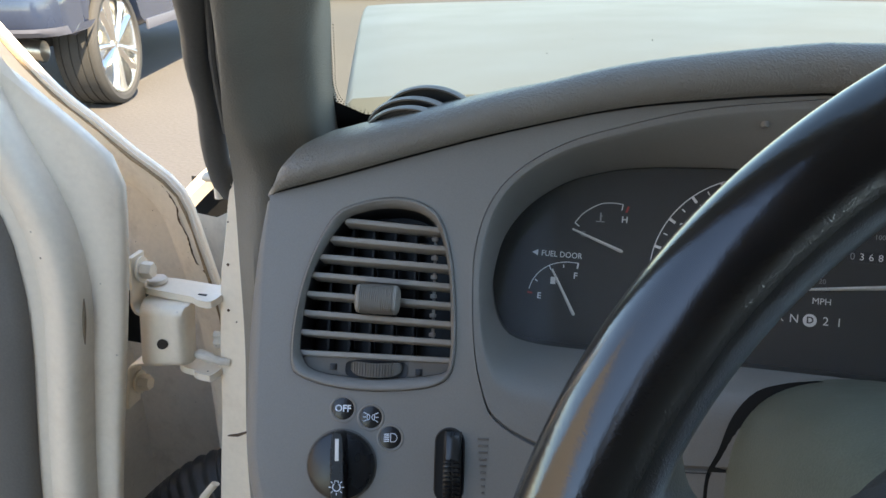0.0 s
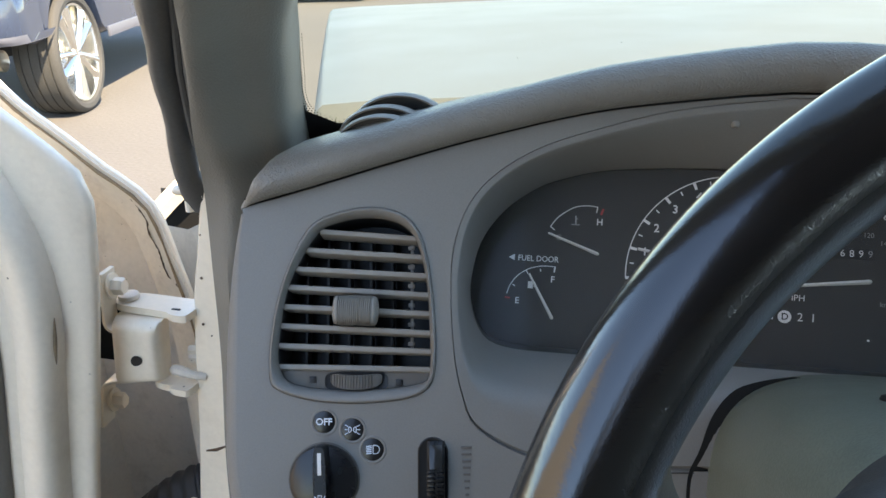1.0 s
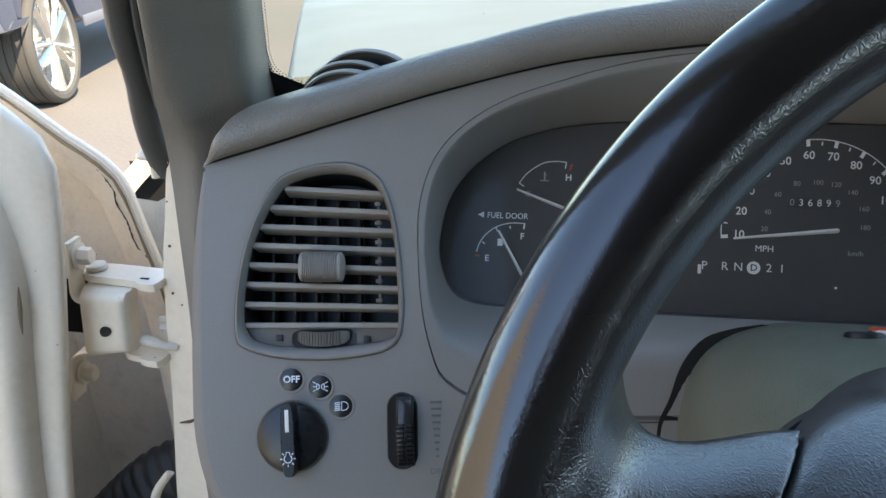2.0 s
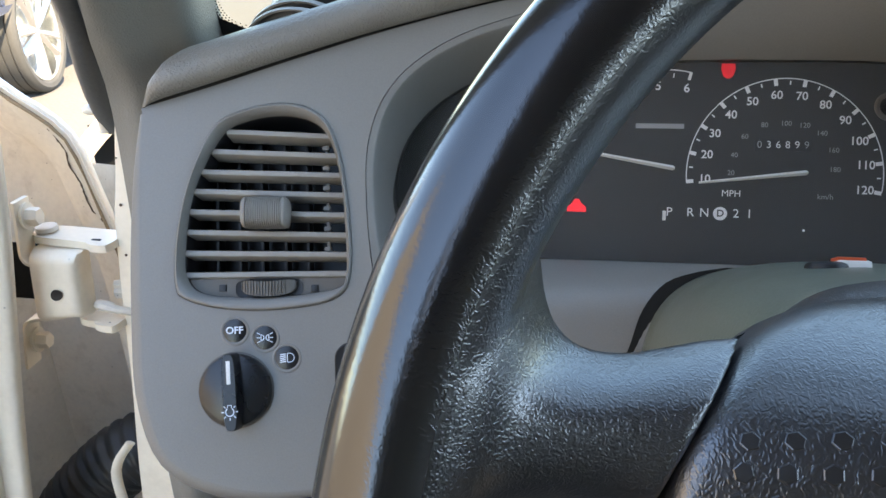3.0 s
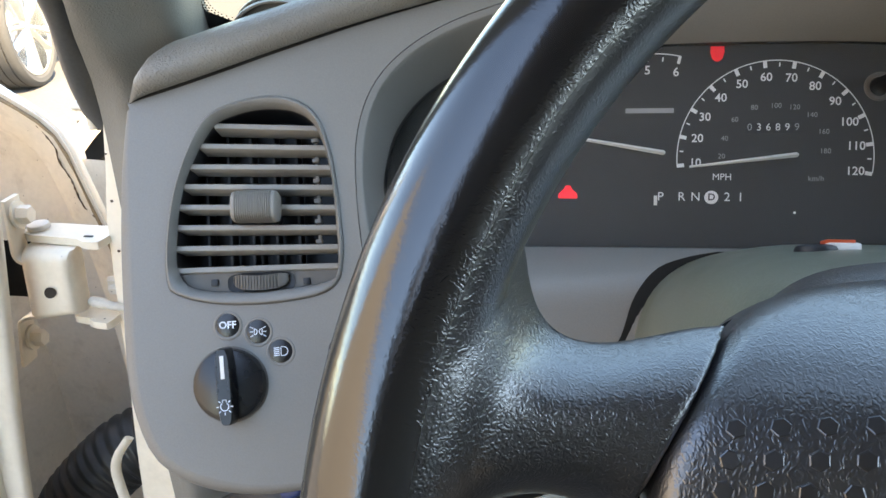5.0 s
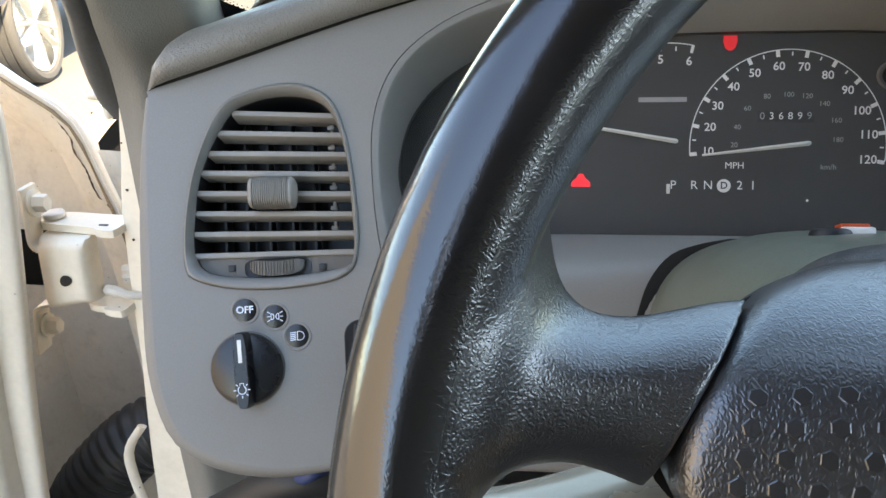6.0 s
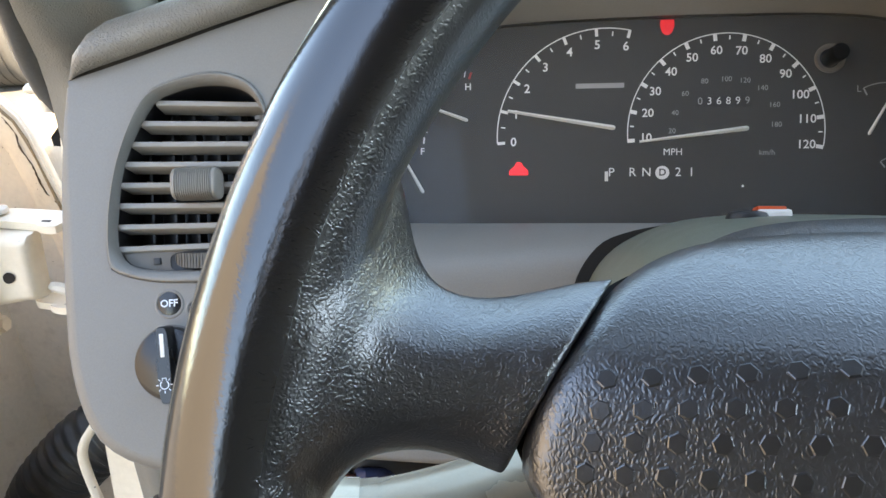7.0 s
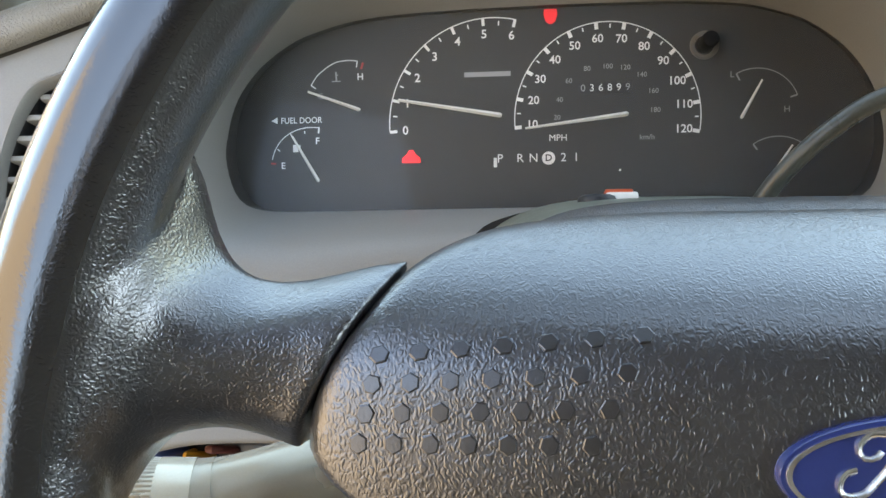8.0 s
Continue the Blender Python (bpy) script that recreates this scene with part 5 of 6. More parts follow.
# ---------------------------------------------------------------- instrument cluster
def build_cluster():
    c = thing("instrument_cluster", "black instrument cluster with white dials, needles and two red warning lamps", "instrument cluster", DIAL)
    a = np.linspace(0, 2 * math.pi, 80, endpoint=False)
    se = lambda x, p: (1 if x > 0 else -1) * abs(x) ** p
    part("dial_plate", lofted([[(0.006 + 0.2 * k * se(math.cos(t), 0.6), 0.012 + 0.072 * k * se(math.sin(t), 0.6), 0.0) for t in a] for k in (1, 0.5, 0.02)], cap=(False, True)), DIAL_BLACK, c)
    mm = lambda *pts: [(x * MM, y * MM) for x, y in pts]

    def printed(name, items, mat, label=""):
        bm = bmesh.new()
        for pts, w in items:
            strip(bm, pts, w * MM, 0.0004)
        return part(name, bm, mat, c, label)

    def needle(p, q, w0, w1, z, name):
        p, q = Vector((*p, 0)) * MM, Vector((*q, 0)) * MM
        d = (q - p).normalized()
        s = Vector((-d.y, d.x, 0))
        bm = lofted([[p + s * w0 * MM + Vector((0, 0, z)), p + Vector((0, 0, z + w0 * MM)), p - s * w0 * MM + Vector((0, 0, z))],
                     [q - d * 0.001 + s * w1 * MM + Vector((0, 0, z)), q - d * 0.001 + Vector((0, 0, z + w1 * MM)), q - d * 0.001 - s * w1 * MM + Vector((0, 0, z))],
                     [q + s * w1 * 0.5 * MM + Vector((0, 0, z)), q + Vector((0, 0, z + w1 * 0.5 * MM)), q - s * w1 * 0.5 * MM + Vector((0, 0, z))]], cap=(True, True))
        part(name, bm, NEEDLE, c, "white pointer needle")
    # temperature
    t_arc = spline(mm((-130.7, 26.4), (-126, 32.5), (-117.5, 38.2), (-110, 39.6), (-103.8, 39.1)), 24)
    printed("temperature_scale", [(t_arc, 0.5), (mm((-130.7, 26.4), (-127.9, 24.4)), 0.6), (mm((-103.9, 39.1), (-104.4, 35.6)), 0.6)], PRINT)
    printed("hot_mark", [(mm((-100.6, 38.2), (-101.8, 34.6)), 1.2)], PRINT_RED)
    printed("coolant_symbol", [(mm((-116.2, 33.5), (-116.0, 28.6)), 0.9), (mm((-118.6, 28.2), (-113.6, 28.2)), 0.5), (mm((-114.8, 31.6), (-115.8, 31.6)), 0.5)], PRINT_DIM)
    lettering("scale_letter", "H", 0.0052, (-0.1023, 0.0302), PRINT, c, 0.0006, 0, 0.00008)
    lettering("scale_letter", "C", 0.0048, (-0.1255, 0.0200), PRINT_DIM, c, 0.0006)
    needle((-131.6, 22.4), (-101.8, 11.4), 0.6, 1.0, 0.004, "temperature_needle")
    # fuel
    printed("fuel_scale", [(spline(mm((-154.2, -14.9), (-152.2, -9.2), (-148.2, -3.7), (-142, 0.6), (-134.4, 2.7), (-126.2, 2.7)), 24), 0.5), (mm((-126.5, 2.7), (-126.9, -0.6)), 0.9),
                           (mm((-151.0, -9.0), (-149.4, -10.2)), 0.6), (mm((-135.0, 1.0), (-134.8, -0.6)), 0.6), (mm((-143.3, -0.3), (-142.1, -2.6)), 0.6)], PRINT)
    printed("empty_mark", [(mm((-155.0, -17.0), (-152.0, -17.3)), 1.0)], PRINT_RED)
    lettering("scale_letter", "F", 0.0052, (-0.1276, -0.0050), PRINT, c, 0.0006, 0, 0.00008)
    lettering("scale_letter", "E", 0.0052, (-0.1478, -0.0186), PRINT, c, 0.0006, 0, 0.00008)
    lettering("fuel_door_print", "FUEL DOOR", 0.0048, (-0.1367, 0.0068), PRINT, c, 0.0006, 0, 0.00003, 0.92)
    bm = bmesh.new()
    bm.faces.new([bm.verts.new((x * MM, y * MM, 0.0006)) for x, y in ((-154.2, 7.0), (-150.6, 9.0), (-150.6, 5.2))])
    part("fuel_door_arrow", bm, PRINT, c)
    bm = bmesh.new()
    box(bm, (0.0030, 0.0042, 0.0003), (-0.1404, -0.0088, 0.0004))
    box(bm, (0.0008, 0.003, 0.0003), (-0.1380, -0.0084, 0.0004))
    part("fuel_symbol", bm, PRINT, c)
    needle((-141.3, -2.1), (-126.2, -28.0), 0.6, 1.0, 0.004, "fuel_needle")
    # rev counter, 0 to 6
    o, R = (-0.0290, 0.0030), 0.0570
    printed("rev_scale", [(arc(o, R, 184, 76, 60), 0.6)], PRINT)
    for k in range(7):
        an = 184 - 17.9 * k
        d = Vector((math.cos(radians(an)), math.sin(radians(an))))
        bm = bmesh.new()
        strip(bm, [Vector(o) + d * R, Vector(o) + d * (R - 0.0042)], 0.0016, 0.0004)
        part("rev_tick", bm, PRINT, c)
        if k < 6:
            for j in (0.5,):
                e = Vector((math.cos(radians(an - 17.9 * j)), math.sin(radians(an - 17.9 * j))))
                bm = bmesh.new()
                strip(bm, [Vector(o) + e * (R - 0.0018), Vector(o) + e * (R - 0.0042)], 0.0007, 0.0004)
                part("rev_tick", bm, PRINT, c)
        p = Vector(o) + d * (R - 0.0088)
        lettering("rev_number", str(k), 0.0066, p, PRINT, c, 0.0006, 0, 0.0001)
    part("rev_legend", box(bmesh.new(), (0.0255, 0.0026, 0.0003), (-0.0312, 0.0295, 0.0003)), PRINT_DIM, c, "printed line too small to read")
    needle((-80.0, 16.0), (-23.2, 6.1), 0.8, 1.3, 0.006, "rev_needle")
    # speedometer, 10 to 120
    o, R = (0.0331, 0.0042), 0.0495
    q = 1.035
    printed("speed_scale", [(arc(o, R, 186, -9, 90, q), 0.55)], PRINT)
    for k in range(12):
        an = 185 - 17.7 * k
        d = Vector((math.cos(radians(an)), q * math.sin(radians(an))))
        bm = bmesh.new()
        strip(bm, [Vector(o) + d * R, Vector(o) + d * (R - 0.0036)], 0.0020, 0.0004)
        part("speed_tick", bm, PRINT, c)
        if k < 11:
            e = Vector((math.cos(radians(an - 8.85)), q * math.sin(radians(an - 8.85))))
            bm = bmesh.new()
            strip(bm, [Vector(o) + e * (R - 0.0012), Vector(o) + e * (R - 0.0032)], 0.0007, 0.0004)
            part("speed_tick", bm, PRINT, c)
        p = Vector(o) + d * (R - 0.0084) + Vector((0.001 if k < 2 else 0, 0.0008 if k < 2 else 0))
        lettering("speed_number", str(10 + 10 * k), 0.0062, p, PRINT, c, 0.0006, 0, 0.00008)
    for txt, x, y in (("20", 6.6, 4.8), ("40", 8, 14.3), ("60", 13, 24.3), ("80", 22.8, 30.6), ("100", 33.7, 31.5), ("120", 43, 30.6), ("140", 51.7, 26.5), ("160", 57.8, 17.7), ("180", 58.8, 7.5)):
        lettering("speed_number_small", txt, 0.0038, (x * MM, y * MM), PRINT_DIM, c, 0.0006)
    part("odometer_window", box(bmesh.new(), (0.0285, 0.0062, 0.0004), (0.0325, 0.0200, 0.0001), 0.0001), BLACK, c)
    for k, ch in enumerate("036899"):
        lettering("odometer_digit", ch, 0.0054, ((20.6 + 4.75 * k) * MM, 0.0201), PRINT_DIM if k in (0, 5) else PRINT, c, 0.0007)
    lettering("unit_print", "MPH", 0.0050, (0.0071, -0.0063), PRINT, c, 0.0006)
    lettering("unit_print", "km/h", 0.0040, (0.0545, -0.0069), PRINT_DIM, c, 0.0006)
    needle((-10.6, -1.2), (44.1, 5.3), 0.6, 1.3, 0.006, "speed_needle")
    # gear display
    for ch, x in (("P", -24.6), ("R", -13.6), ("N", -6.3), ("2", 10.0), ("1", 16.8)):
        lettering("gear_letter", ch, 0.0066, (x * MM, -0.0170), PRINT, c, 0.0006)
    part("gear_box_mark", disc(bmesh.new(), 0.0036, 0.0, 0.0005, 20, (0.0019, -0.0171)), PRINT, c)
    lettering("gear_letter", "D", 0.0052, (0.0019, -0.0171), DIAL_BLACK, c, 0.0009, 0, 0.0001)
    part("gear_pointer", box(bmesh.new(), (0.0018, 0.0052, 0.0008), (-0.0272, -0.0190, 0.0008), 0.0002), NEEDLE, c)
    # oil pressure and volts on the far side
    printed("oil_scale", [(arc((0.111, 0.006), 0.022, 118, 20, 20), 0.5), (mm((100.6, 25.4), (102.4, 21.8)), 0.8), (mm((131.7, 13.5), (128.2, 12.4)), 0.8)], PRINT_DIM)
    printed("volt_scale", [(arc((0.122, -0.030), 0.022, 125, 40, 20), 0.5), (mm((109.4, -12), (111.6, -15)), 0.8)], PRINT_DIM)
    lettering("scale_letter", "L", 0.0048, (0.0985, 0.0250), PRINT_DIM, c, 0.0006)
    lettering("scale_letter", "H", 0.0048, (0.1265, 0.0060), PRINT_DIM, c, 0.0006)
    needle((113.0, 21.4), (102.3, 1.3), 0.5, 0.9, 0.004, "oil_needle")
    needle((128.5, -13.0), (117.0, -30.5), 0.5, 0.9, 0.004, "volt_needle")
    # warning lamps
    bm = bmesh.new()
    bm.faces.new([bm.verts.new((x * MM - 0.0741, y * MM - 0.0150, 0.0006)) for x, y in ((-5.2, -3.2), (5.2, -3.2), (5.0, -0.6), (2.4, 1.6), (1.2, 3.8), (-1.2, 3.8), (-2.4, 1.6), (-5.0, -0.6))])
    part("warning_lamp", bm, LAMP_RED, c, "lit red triangular warning lamp")
    bm = bmesh.new()
    bm.faces.new([bm.verts.new((x * MM + 0.0033, y * MM + 0.0593, 0.0006)) for x, y in ((-3.4, 4.0), (3.4, 4.0), (3.7, 1.0), (2.6, -2.6), (0.8, -4.0), (-0.8, -4.0), (-2.6, -2.6), (-3.7, 1.0))])
    part("warning_lamp", bm, material("warning_lamp_dim", (0.4, 0.02, 0.03), 0.4, emit=(1.0, 0.02, 0.04), strength=0.05), c, "dimly lit red warning lamp")
    # trip reset stem
    stem = part("reset_stem", disc(bmesh.new(), 0.0042, 0.0, 0.018, 24, bevel=0.001), MATT_BLACK, c, "black trip reset stem", m=pose(0.0842, 0.0409, 0))
    part("stem_collar", lofted([[(r * math.cos(t), r * math.sin(t), z) for t in a] for r, z in ((0.0075, 0.0004), (0.0075, 0.0016), (0.0068, 0.0022), (0.0052, 0.0018), (0.0050, 0.0004))]), HOOD_GREY, stem)
    # clear lens
    lens = [(-70, -35.5), (-117, -35.8), (-149, -35), (-164, -28.5), (-172, -10), (-172.5, 7), (-168, 27), (-156, 45), (-139, 58.5), (-124, 65), (-100, 71), (-61, 74), (0, 75)]
    pts = mirrored([LENS @ Vector((u * MM, v * MM, -0.001)) for u, v in spline([(0, -35)] + lens, 60)])
    inv = DIAL.inverted()
    bm = bmesh.new()
    bm.faces.new([bm.verts.new(inv @ p) for p in pts])
    ln = part("lens", bm, LENS_GLASS, c, "clear plastic lens with glare haze mixed into it", smooth=0)
    ln.visible_shadow = False
    bm = bmesh.new()
    disc(bm, 0.0006, 0, 0.0004, 10)
    part("lens_speck", bm, OFFWHITE, c, m=inv @ LENS @ pose(0.0376, -0.0163, 0.0004))


# ---------------------------------------------------------------- steering
RING, TUBE = 0.1865, 0.0151


def build_steering_wheel():
    w = thing("steering_wheel", "worn black leather-grained steering wheel with a padded centre", "steering wheel", WHEEL)
    loops = []
    for t in np.linspace(0, 2 * math.pi, 240, endpoint=False):
        lp = []
        for a in np.linspace(0, 2 * math.pi, 40, endpoint=False):
            r = TUBE * (1 + 0.05 * math.cos(2 * a))
            lp.append(((RING + r * math.cos(a)) * math.cos(t), (RING + r * math.cos(a)) * math.sin(t), r * math.sin(a)))
        loops.append(lp)
    moulding = bmesh.new()
    loft(moulding, loops + [loops[0]])
    bmesh.ops.remove_doubles(moulding, verts=moulding.verts[:], dist=1e-6)
    upper = spline([(-173, 105), (-166.5, 95), (-161, 86), (-157.6, 78), (-156.0, 71), (-155.3, 66), (-154.3, 61.5), (-152.3, 56.6), (-148.5, 52.6), (-143.5, 50.6), (-137.5, 50.1), (-130.5, 51.0), (-123.5, 52.6), (-116.5, 54.2), (-108.5, 55.2)], 44) * MM
    lower = spline([(-182, -26), (-177, -8), (-170.6, 6.6), (-163.2, 13.6), (-152.3, 15.5), (-142.8, 13.6), (-133.3, 10.2)], 44) * MM

    def spoke(sx):
        loops = []
        for k, (p, q) in enumerate(zip(upper, lower)):
            b = k / 43
            e = b * b * (3 - 2 * b)
            top = 0.0125 - 0.0205 * e
            lp = []
            mid, half = (p + q) / 2, (p - q) / 2
            bow = -0.002 * b ** 6                    # the spoke's end is hollowed to follow the cover
            for a in np.linspace(0, math.pi, 30):
                cs = math.cos(a)
                e = (1 if cs > 0 else -1) * abs(cs) ** 0.8
                fall = 0.022 * e ** 2.2 if e > 0 else 0.014 * (-e) ** 4
                lp.append((sx * (mid[0] + half[0] * e + bow * (1 - e * e)), mid[1] + half[1] * e, top - fall))
            lp += [(sx * (mid[0] + half[0] * e + bow * (1 - e * e)), mid[1] + half[1] * e, top - 0.03) for e in (-0.96, -0.5, 0, 0.5, 0.96)]
            loops.append(lp)
        loft(moulding, loops, cap=(True, True))
    for sx in (1, -1):
        spoke(sx)
    rim = part("rim", moulding, RIM, w, "shiny worn black rim with grained moulded spokes", smooth=0)
    melt = rim.modifiers.new("melt", "REMESH")
    melt.mode, melt.voxel_size, melt.use_smooth_shade = "VOXEL", 0.0009, True
    soft = rim.modifiers.new("soft", "SMOOTH")
    soft.factor, soft.iterations = 0.5, 22
    # lower spoke hidden below
    part("lower_spoke", box(bmesh.new(), (0.06, 0.14, 0.02), (0, -0.115, -0.014), 0.008), SPOKE, w)
    # padded centre
    left = [(0, 69), (-46, 68.6), (-71, 67), (-90, 63.6), (-105.3, 55.8), (-115.6, 44.4), (-123.2, 33.2), (-127.4, 23), (-128.6, 13.5), (-124, 6), (-113, -2.5), (-98, -16), (-80, -38), (-60, -58), (-30, -70), (0, -73)]
    half = spline(left, 70) * MM
    outline = [(x, y) for x, y in half] + [(-x, y) for x, y in half[::-1][1:-1]]
    cx, cy = 0.0, 0.008

    def dome(s, y):
        return -0.001 - 0.006 * s ** 2 - 0.007 * s ** 90 - 0.0165 * (max(0.0, y - 0.026) / 0.028) ** 2.2
    loops = []
    for s in np.r_[np.linspace(0.02, 0.8, 22), 0.85, 0.89, 0.925, 0.95, 0.96, 0.97, 0.978, 0.985, 0.99, 0.995, 1.0]:
        loops.append([(cx + (x - cx) * s, cy + (y - cy) * s, dome(s, cy + (y - cy) * s)) for x, y in outline])
    loops.append([(x * 0.995, y * 0.995, min(-0.055, dome(1, y) - 0.012)) for x, y in outline])
    cover = part("airbag_cover", lofted(loops, cap=(True, False)), COVER, w, "black grained airbag cover", smooth=70)
    # Matt black body paints the dark of the gap between cover and spokes.
    part("gap_shade", lofted([[(x * (1.055 if y > 0.025 else 1.02), y * (1.03 if y < 0.045 else 0.94), min(-0.036, dome(1, y) - 0.008)) for x, y in outline], [(x * 0.9, y * 0.9, min(-0.034, dome(1, y) - 0.006)) for x, y in outline], [(x * 0.9, y * 0.9, -0.08) for x, y in outline]], cap=(False, True)), MATT_BLACK, w)

    # grained shell behind the cover, flaring back to the column
    back = spline([(0, 75.3), (-35, 75), (-60, 73.3), (-75, 69.3), (-86, 61.5), (-95, 51), (-102, 38), (-106, 20), (-104, 0), (-92, -28), (-60, -55), (0, -66)], 70) * MM
    rear = [(x, y) for x, y in back] + [(-x, y) for x, y in back[::-1][1:-1]]
    front = [(0.975 * x, 0.975 * y, dome(1, y) - 0.005) for x, y in outline]
    middle = [(0.5 * (p[0] + q[0]), 0.42 * p[1] + 0.58 * q[1], min(-0.05, 0.5 * p[2] - 0.041)) for p, q in zip(front, rear)]
    part("hub_shell", lofted([front, middle] + [[(k * x, k * y, z) for x, y in rear] for k, z in ((1.0, -0.082), (1.0, -0.0865), (0.985, -0.089), (0.93, -0.0905))]), SPOKE, w, "black grained shell behind the cover", smooth=60)

    def cover_z(x, y):
        s = 0.0
        best = min(range(len(outline)), key=lambda i: -((outline[i][0] - cx) * (x - cx) + (outline[i][1] - cy) * (y - cy)) / math.hypot(outline[i][0] - cx, outline[i][1] - cy))
        s = math.hypot(x - cx, y - cy) / math.hypot(outline[best][0] - cx, outline[best][1] - cy)
        return dome(s, y)
    hexa = [(math.cos(a), math.sin(a)) for a in np.radians(np.arange(0, 360, 60))]
    bm = lofted([[(0.0023 * k * x, 0.00215 * k * y, z) for x, y in hexa] for k, z in ((1.08, -0.0008), (1.0, 0.0002), (0.86, 0.00032))], cap=(False, True))
    me = bpy.data.meshes.new("hexagon")
    bmesh.ops.recalc_face_normals(bm, faces=bm.faces)
    bm.to_mesh(me)
    bm.free()
    me.materials.append(HEX)
    for sx in (1, -1):
        for r in range(4):
            a, b = Vector((-111.3 - 1.43 * r, 34.1 - 6.3 * r)), Vector((-55.5 - 3.63 * r, 38.7 - 7.43 * r))
            for k in range(7):
                p = a.lerp(b, (k + 0.012 * k * (k - 6)) / 6) * MM
                ob = new("hexagon", me)
                ob.parent = cover
                e = 0.002
                z = cover_z(p.x, p.y)
                gx, gy = (cover_z(p.x + e, p.y) - z) / e, (cover_z(p.x, p.y + e) - z) / e
                rot = Vector((-gx * sx, -gy, 1)).to_track_quat("Z", "Y").to_matrix().to_4x4()
                ob.matrix_local = Matrix.Translation((sx * p.x, p.y, z)) @ rot @ pose(0, 0, 0, 0, 0, 4)
    # oval emblem: blue field, bright ring and plain flourish bars
    em = (0.0, 0.0123)
    a = np.linspace(0, 2 * math.pi, 72, endpoint=False)
    ov = lambda kx, ky, z: [(em[0] + kx * math.cos(t), em[1] + ky * math.sin(t), z) for t in a]
    e = part("emblem", lofted([ov(0.0316, 0.0122, -0.003), ov(0.0316, 0.0122, 0.0006), ov(0.0311, 0.0118, 0.0012), ov(0.015, 0.006, 0.0016), ov(0.001, 0.0005, 0.0016)], cap=(False, True)), EMBLEM_BLUE, w, "glossy blue oval emblem")
    part("emblem_ring", lofted([ov(0.0302, 0.0109, 0.0012), ov(0.0301, 0.0108, 0.0017), ov(0.0291, 0.0100, 0.0018), ov(0.0290, 0.0099, 0.0013)]), EMBLEM_SILVER, e)
    bm = bmesh.new()
    upper_curl = [(14, 20.5), (2, 20.8)] + [(-12.1, 20.7), (-14.4, 20.6), (-16.3, 19.0), (-16.8, 17.4), (-16.0, 16.1), (-14.0, 16.2), (-12.8, 17.5)]
    lower_curl = [(-17.4, 13.7), (-19.2, 13.1), (-20.2, 11.5), (-20.3, 9.7), (-18.8, 8.9), (-16.2, 9.5), (-14.1, 11.7), (-12.3, 13.8)] + [(-9.5, 18), (-6, 19.5)]
    for pts in (upper_curl, lower_curl, [(-6, 9), (-2, 12.5), (1, 9), (5, 12.5), (9, 9.5), (16, 13)]):
        tube(bm, [(x * MM, y * MM, 0.0016) for x, y in spline(pts, 30)], 0.0011, 8, flat=0.5)
    part("emblem_flourish", bm, EMBLEM_SILVER, e, "plain silver flourish")


def build_column():
    c = thing("steering_column", "grey plastic steering column shroud", "steering column", WHEEL)
    se = lambda x, p: (1 if x > 0 else -1) * abs(x) ** p
    a = np.linspace(0, 2 * math.pi, 72, endpoint=False)

    def sec(z, hw, top, bot):
        return [(-0.022 + hw * se(math.cos(t), 0.6), (top if math.sin(t) > 0 else bot) * abs(math.sin(t)) ** 0.5 * (1 if math.sin(t) > 0 else -1), z) for t in a]
    part("shroud", lofted([sec(-0.055, 0.064, 0.056, 0.05), sec(-0.058, 0.071, 0.063, 0.055), sec(-0.066, 0.074, 0.066, 0.06), sec(-0.10, 0.079, 0.076, 0.07), sec(-0.14, 0.086, 0.082, 0.078), sec(-0.19, 0.092, 0.088, 0.085), sec(-0.28, 0.095, 0.091, 0.09)], cap=(True, True)), SHROUD, c, smooth=50)
    part("collar", lofted([sec(-0.036, 0.066, 0.055, 0.05), sec(-0.046, 0.072, 0.062, 0.055), sec(-0.056, 0.0735, 0.0635, 0.056), sec(-0.060, 0.070, 0.060, 0.054)], cap=(True, False)), GREY, c, "grey collar ring behind the wheel", smooth=50)
    # black band painting the dark gap round the shroud where it enters the dashboard
    arch = spline([(166, -100), (168, -82), (174, -70), (181, -53), (192, -40.5), (206, -35.5), (222, -33)], 24)
    left = [face_point(u, v, 0.0007) for u, v in arch]
    mid_x = 0.172
    outer = left + [Vector((2 * mid_x - p.x, p.y, p.z)) for p in left[::-1] if p.x < mid_x - 0.004]
    top_z = max(p.z for p in outer)
    inner = [Vector((mid_x + (p.x - mid_x) * 0.84, p.y + 0.001, p.z - 0.003 - 0.013 * min(1, (top_z - p.z) / 0.03))) for p in outer]
    inv = WHEEL.inverted()
    part("column_gap_shade", lofted([[inv @ p for p in outer], [inv @ p for p in inner]], closed=False), BLACK, c, "black band painting the shaded gap round the column")
    h = thing("hazard_button", "red and white hazard button on a black base on the column", "button", WHEEL @ pose(-0.0475, 0.0775, -0.148))
    part("base", disc(bmesh.new(), 0.0078, -0.006, 0.0065, 24, bevel=0.002), BLACK, h, m=pose(-0.006, 0, 0, -90, 0, 0))
    part("cap", box(bmesh.new(), (0.0125, 0.006, 0.0055), (0.003, 0.0045, 0.001), 0.0014), OFFWHITE, h)
    part("cap_top", box(bmesh.new(), (0.0105, 0.0016, 0.0078), (0.002, 0.0078, -0.001), 0.0006), ORANGE, h)


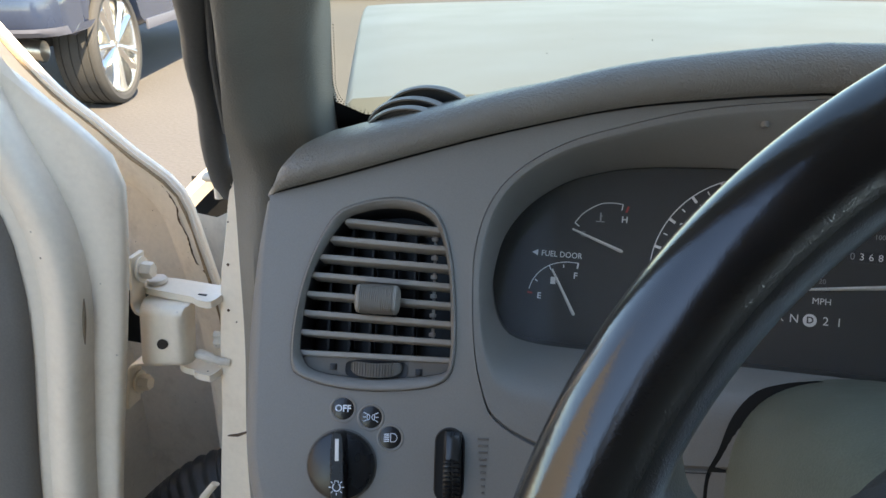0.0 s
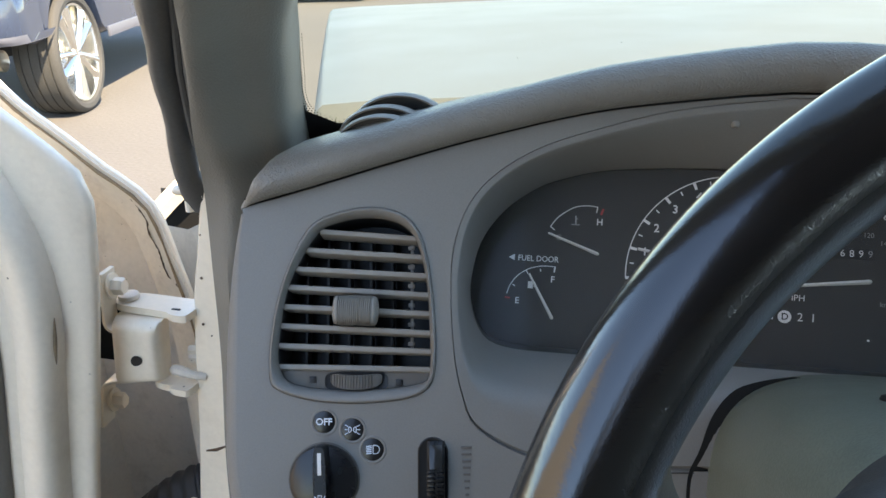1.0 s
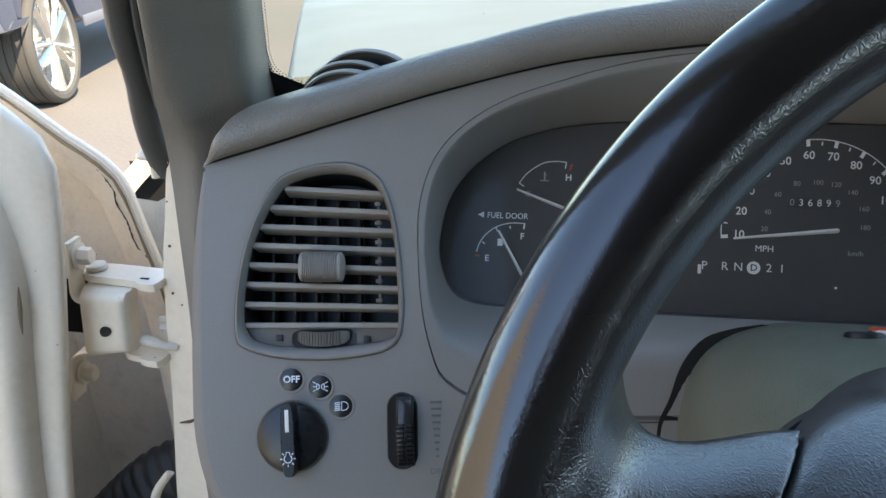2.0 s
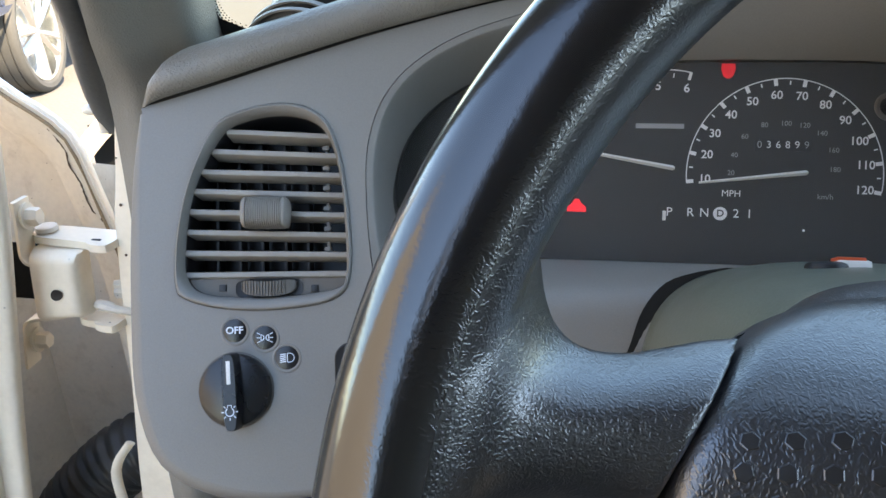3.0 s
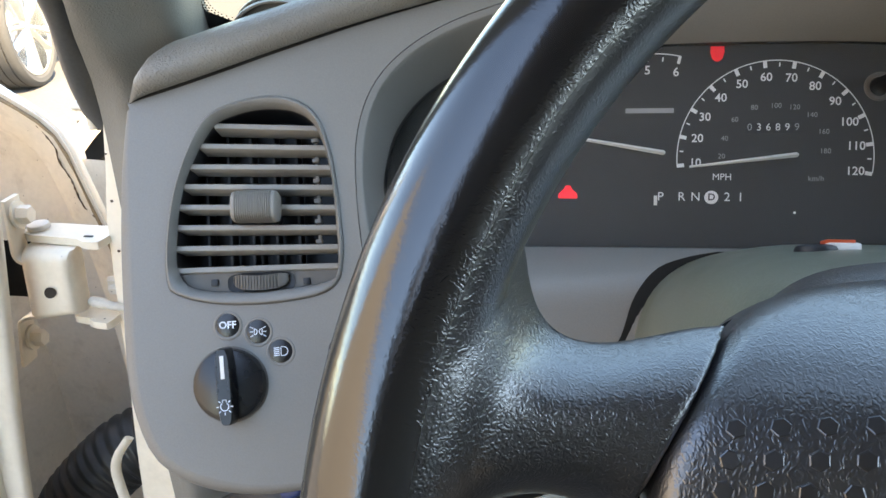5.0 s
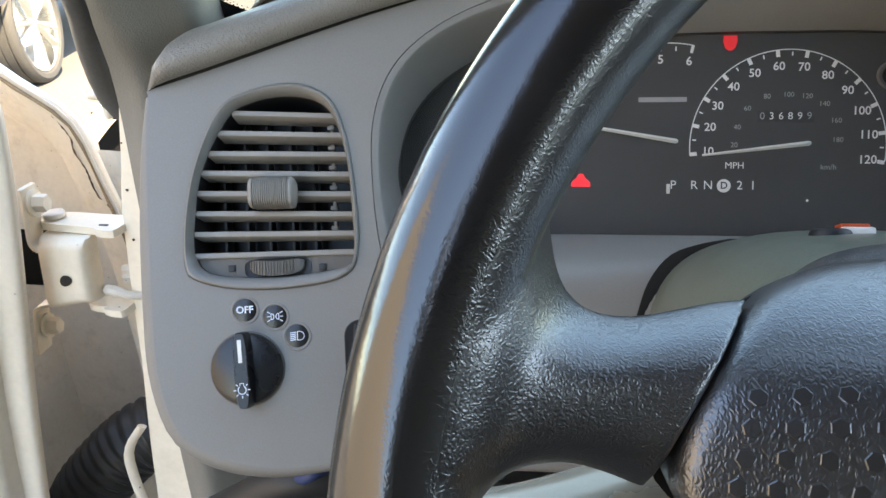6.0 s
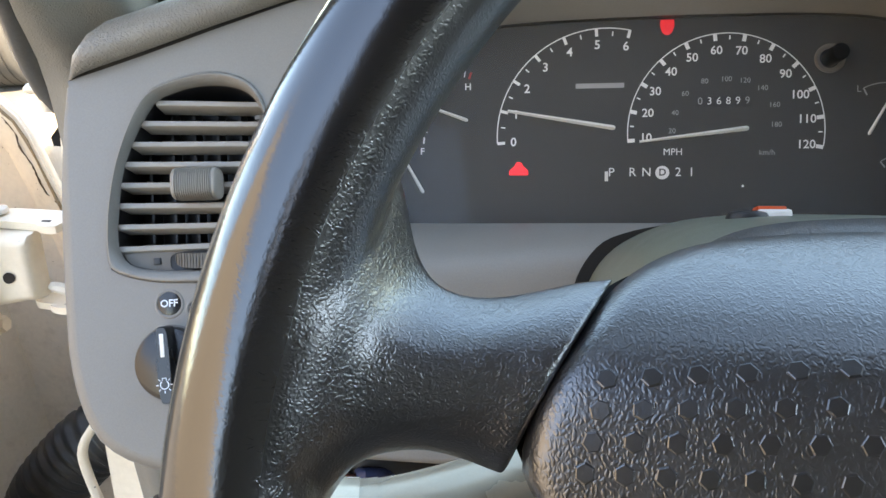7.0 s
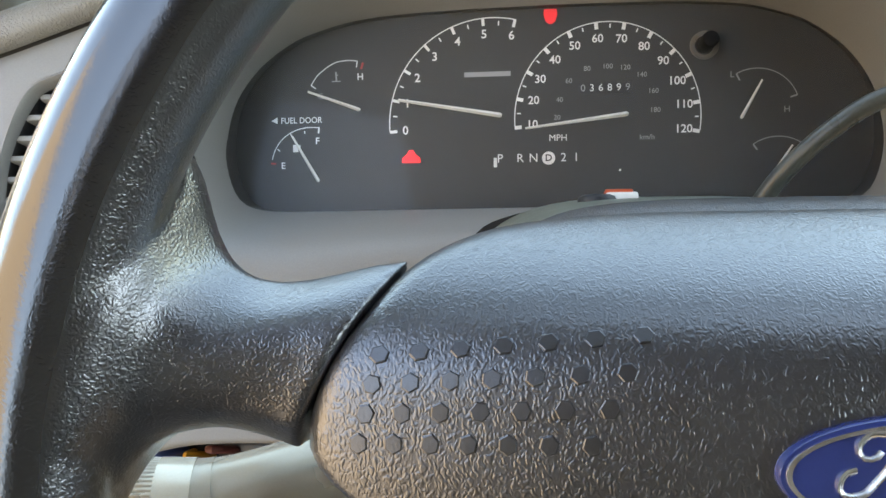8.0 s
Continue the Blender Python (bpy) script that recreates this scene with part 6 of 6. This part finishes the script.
def build_stalk():
    s = thing("indicator_stalk", "pale grey indicator stalk with a ribbed twist end", "stalk", WHEEL)
    path = spline([(-0.085, 0.006, -0.10), (-0.12, -0.002, -0.082), (-0.150, -0.0106, -0.0685), (-0.171, -0.0152, -0.0628), (-0.188, -0.0151, -0.0585), (-0.21, -0.0150, -0.0525)], 600)

    def stretch(x0, x1, n):
        return [Vector((x, *(np.interp(-x, -path[:, 0], path[:, k]) for k in (1, 2)))) for x in np.linspace(x0, x1, n)]
    body = stretch(-0.085, -0.172, 60)
    part("lever", tube(bmesh.new(), body, [0.0136 + 0.004 * max(0.0, (p.x + 0.14) / 0.055) ** 1.5 for p in body], 48), STALK, s)
    part("neck", tube(bmesh.new(), stretch(-0.170, -0.1770, 10), 0.0139, 48), STALK, s)
    part("ring", tube(bmesh.new(), stretch(-0.1765, -0.1866, 12), 0.0142, 48), STALK_RING, s, "smooth pale ring")
    grip = bmesh.new()
    run = stretch(-0.1862, -0.206, 12)
    axis = (run[-1] - run[0]).normalized()
    side = axis.orthogonal().normalized()
    up = axis.cross(side)
    loops = []
    for i, c in enumerate(run):
        rib = 0.0002 if i else 0.0
        loops.append([c + (0.0140 + (rib if k % 3 else -rib)) * (math.cos(2 * math.pi * k / 180) * side + math.sin(2 * math.pi * k / 180) * up) for k in range(180)])
    loft(grip, loops, cap=(True, True))
    part("twist_end", grip, STALK, s, "ribbed twist end", smooth=25)


def build_gear_lever():
    g = thing("gear_lever", "dark glossy column gear lever", "gear lever")
    path = spline([(0.196, 0.315, 0.88), (0.2086, 0.32, 0.9046), (0.2188, 0.32, 0.9215), (0.234, 0.32, 0.938), (0.2508, 0.32, 0.9495), (0.285, 0.318, 0.963), (0.34, 0.31, 0.975)], 40)
    part("rod", tube(bmesh.new(), path, [0.0040] * 30 + [0.0040 + 0.0005 * k for k in range(10)], 16), LEVER, g)
    part("boot", tube(bmesh.new(), [(0.18, 0.30, 0.86), (0.203, 0.317, 0.893)], [0.012, 0.0055], 16), RUBBER, g)


build_ground()
build_blue_car()
build_far_car()
build_yard_wall()
build_bonnet()
build_cabin()
build_windscreen()
build_pillar_trim()
build_door_frame()
build_hinge(build_door())
build_dashboard()
build_wiring()
build_side_demister()
build_air_vent()
build_headlight_switch()
build_dimmer()
build_cluster()
build_steering_wheel()
build_column()
build_stalk()
build_gear_lever()
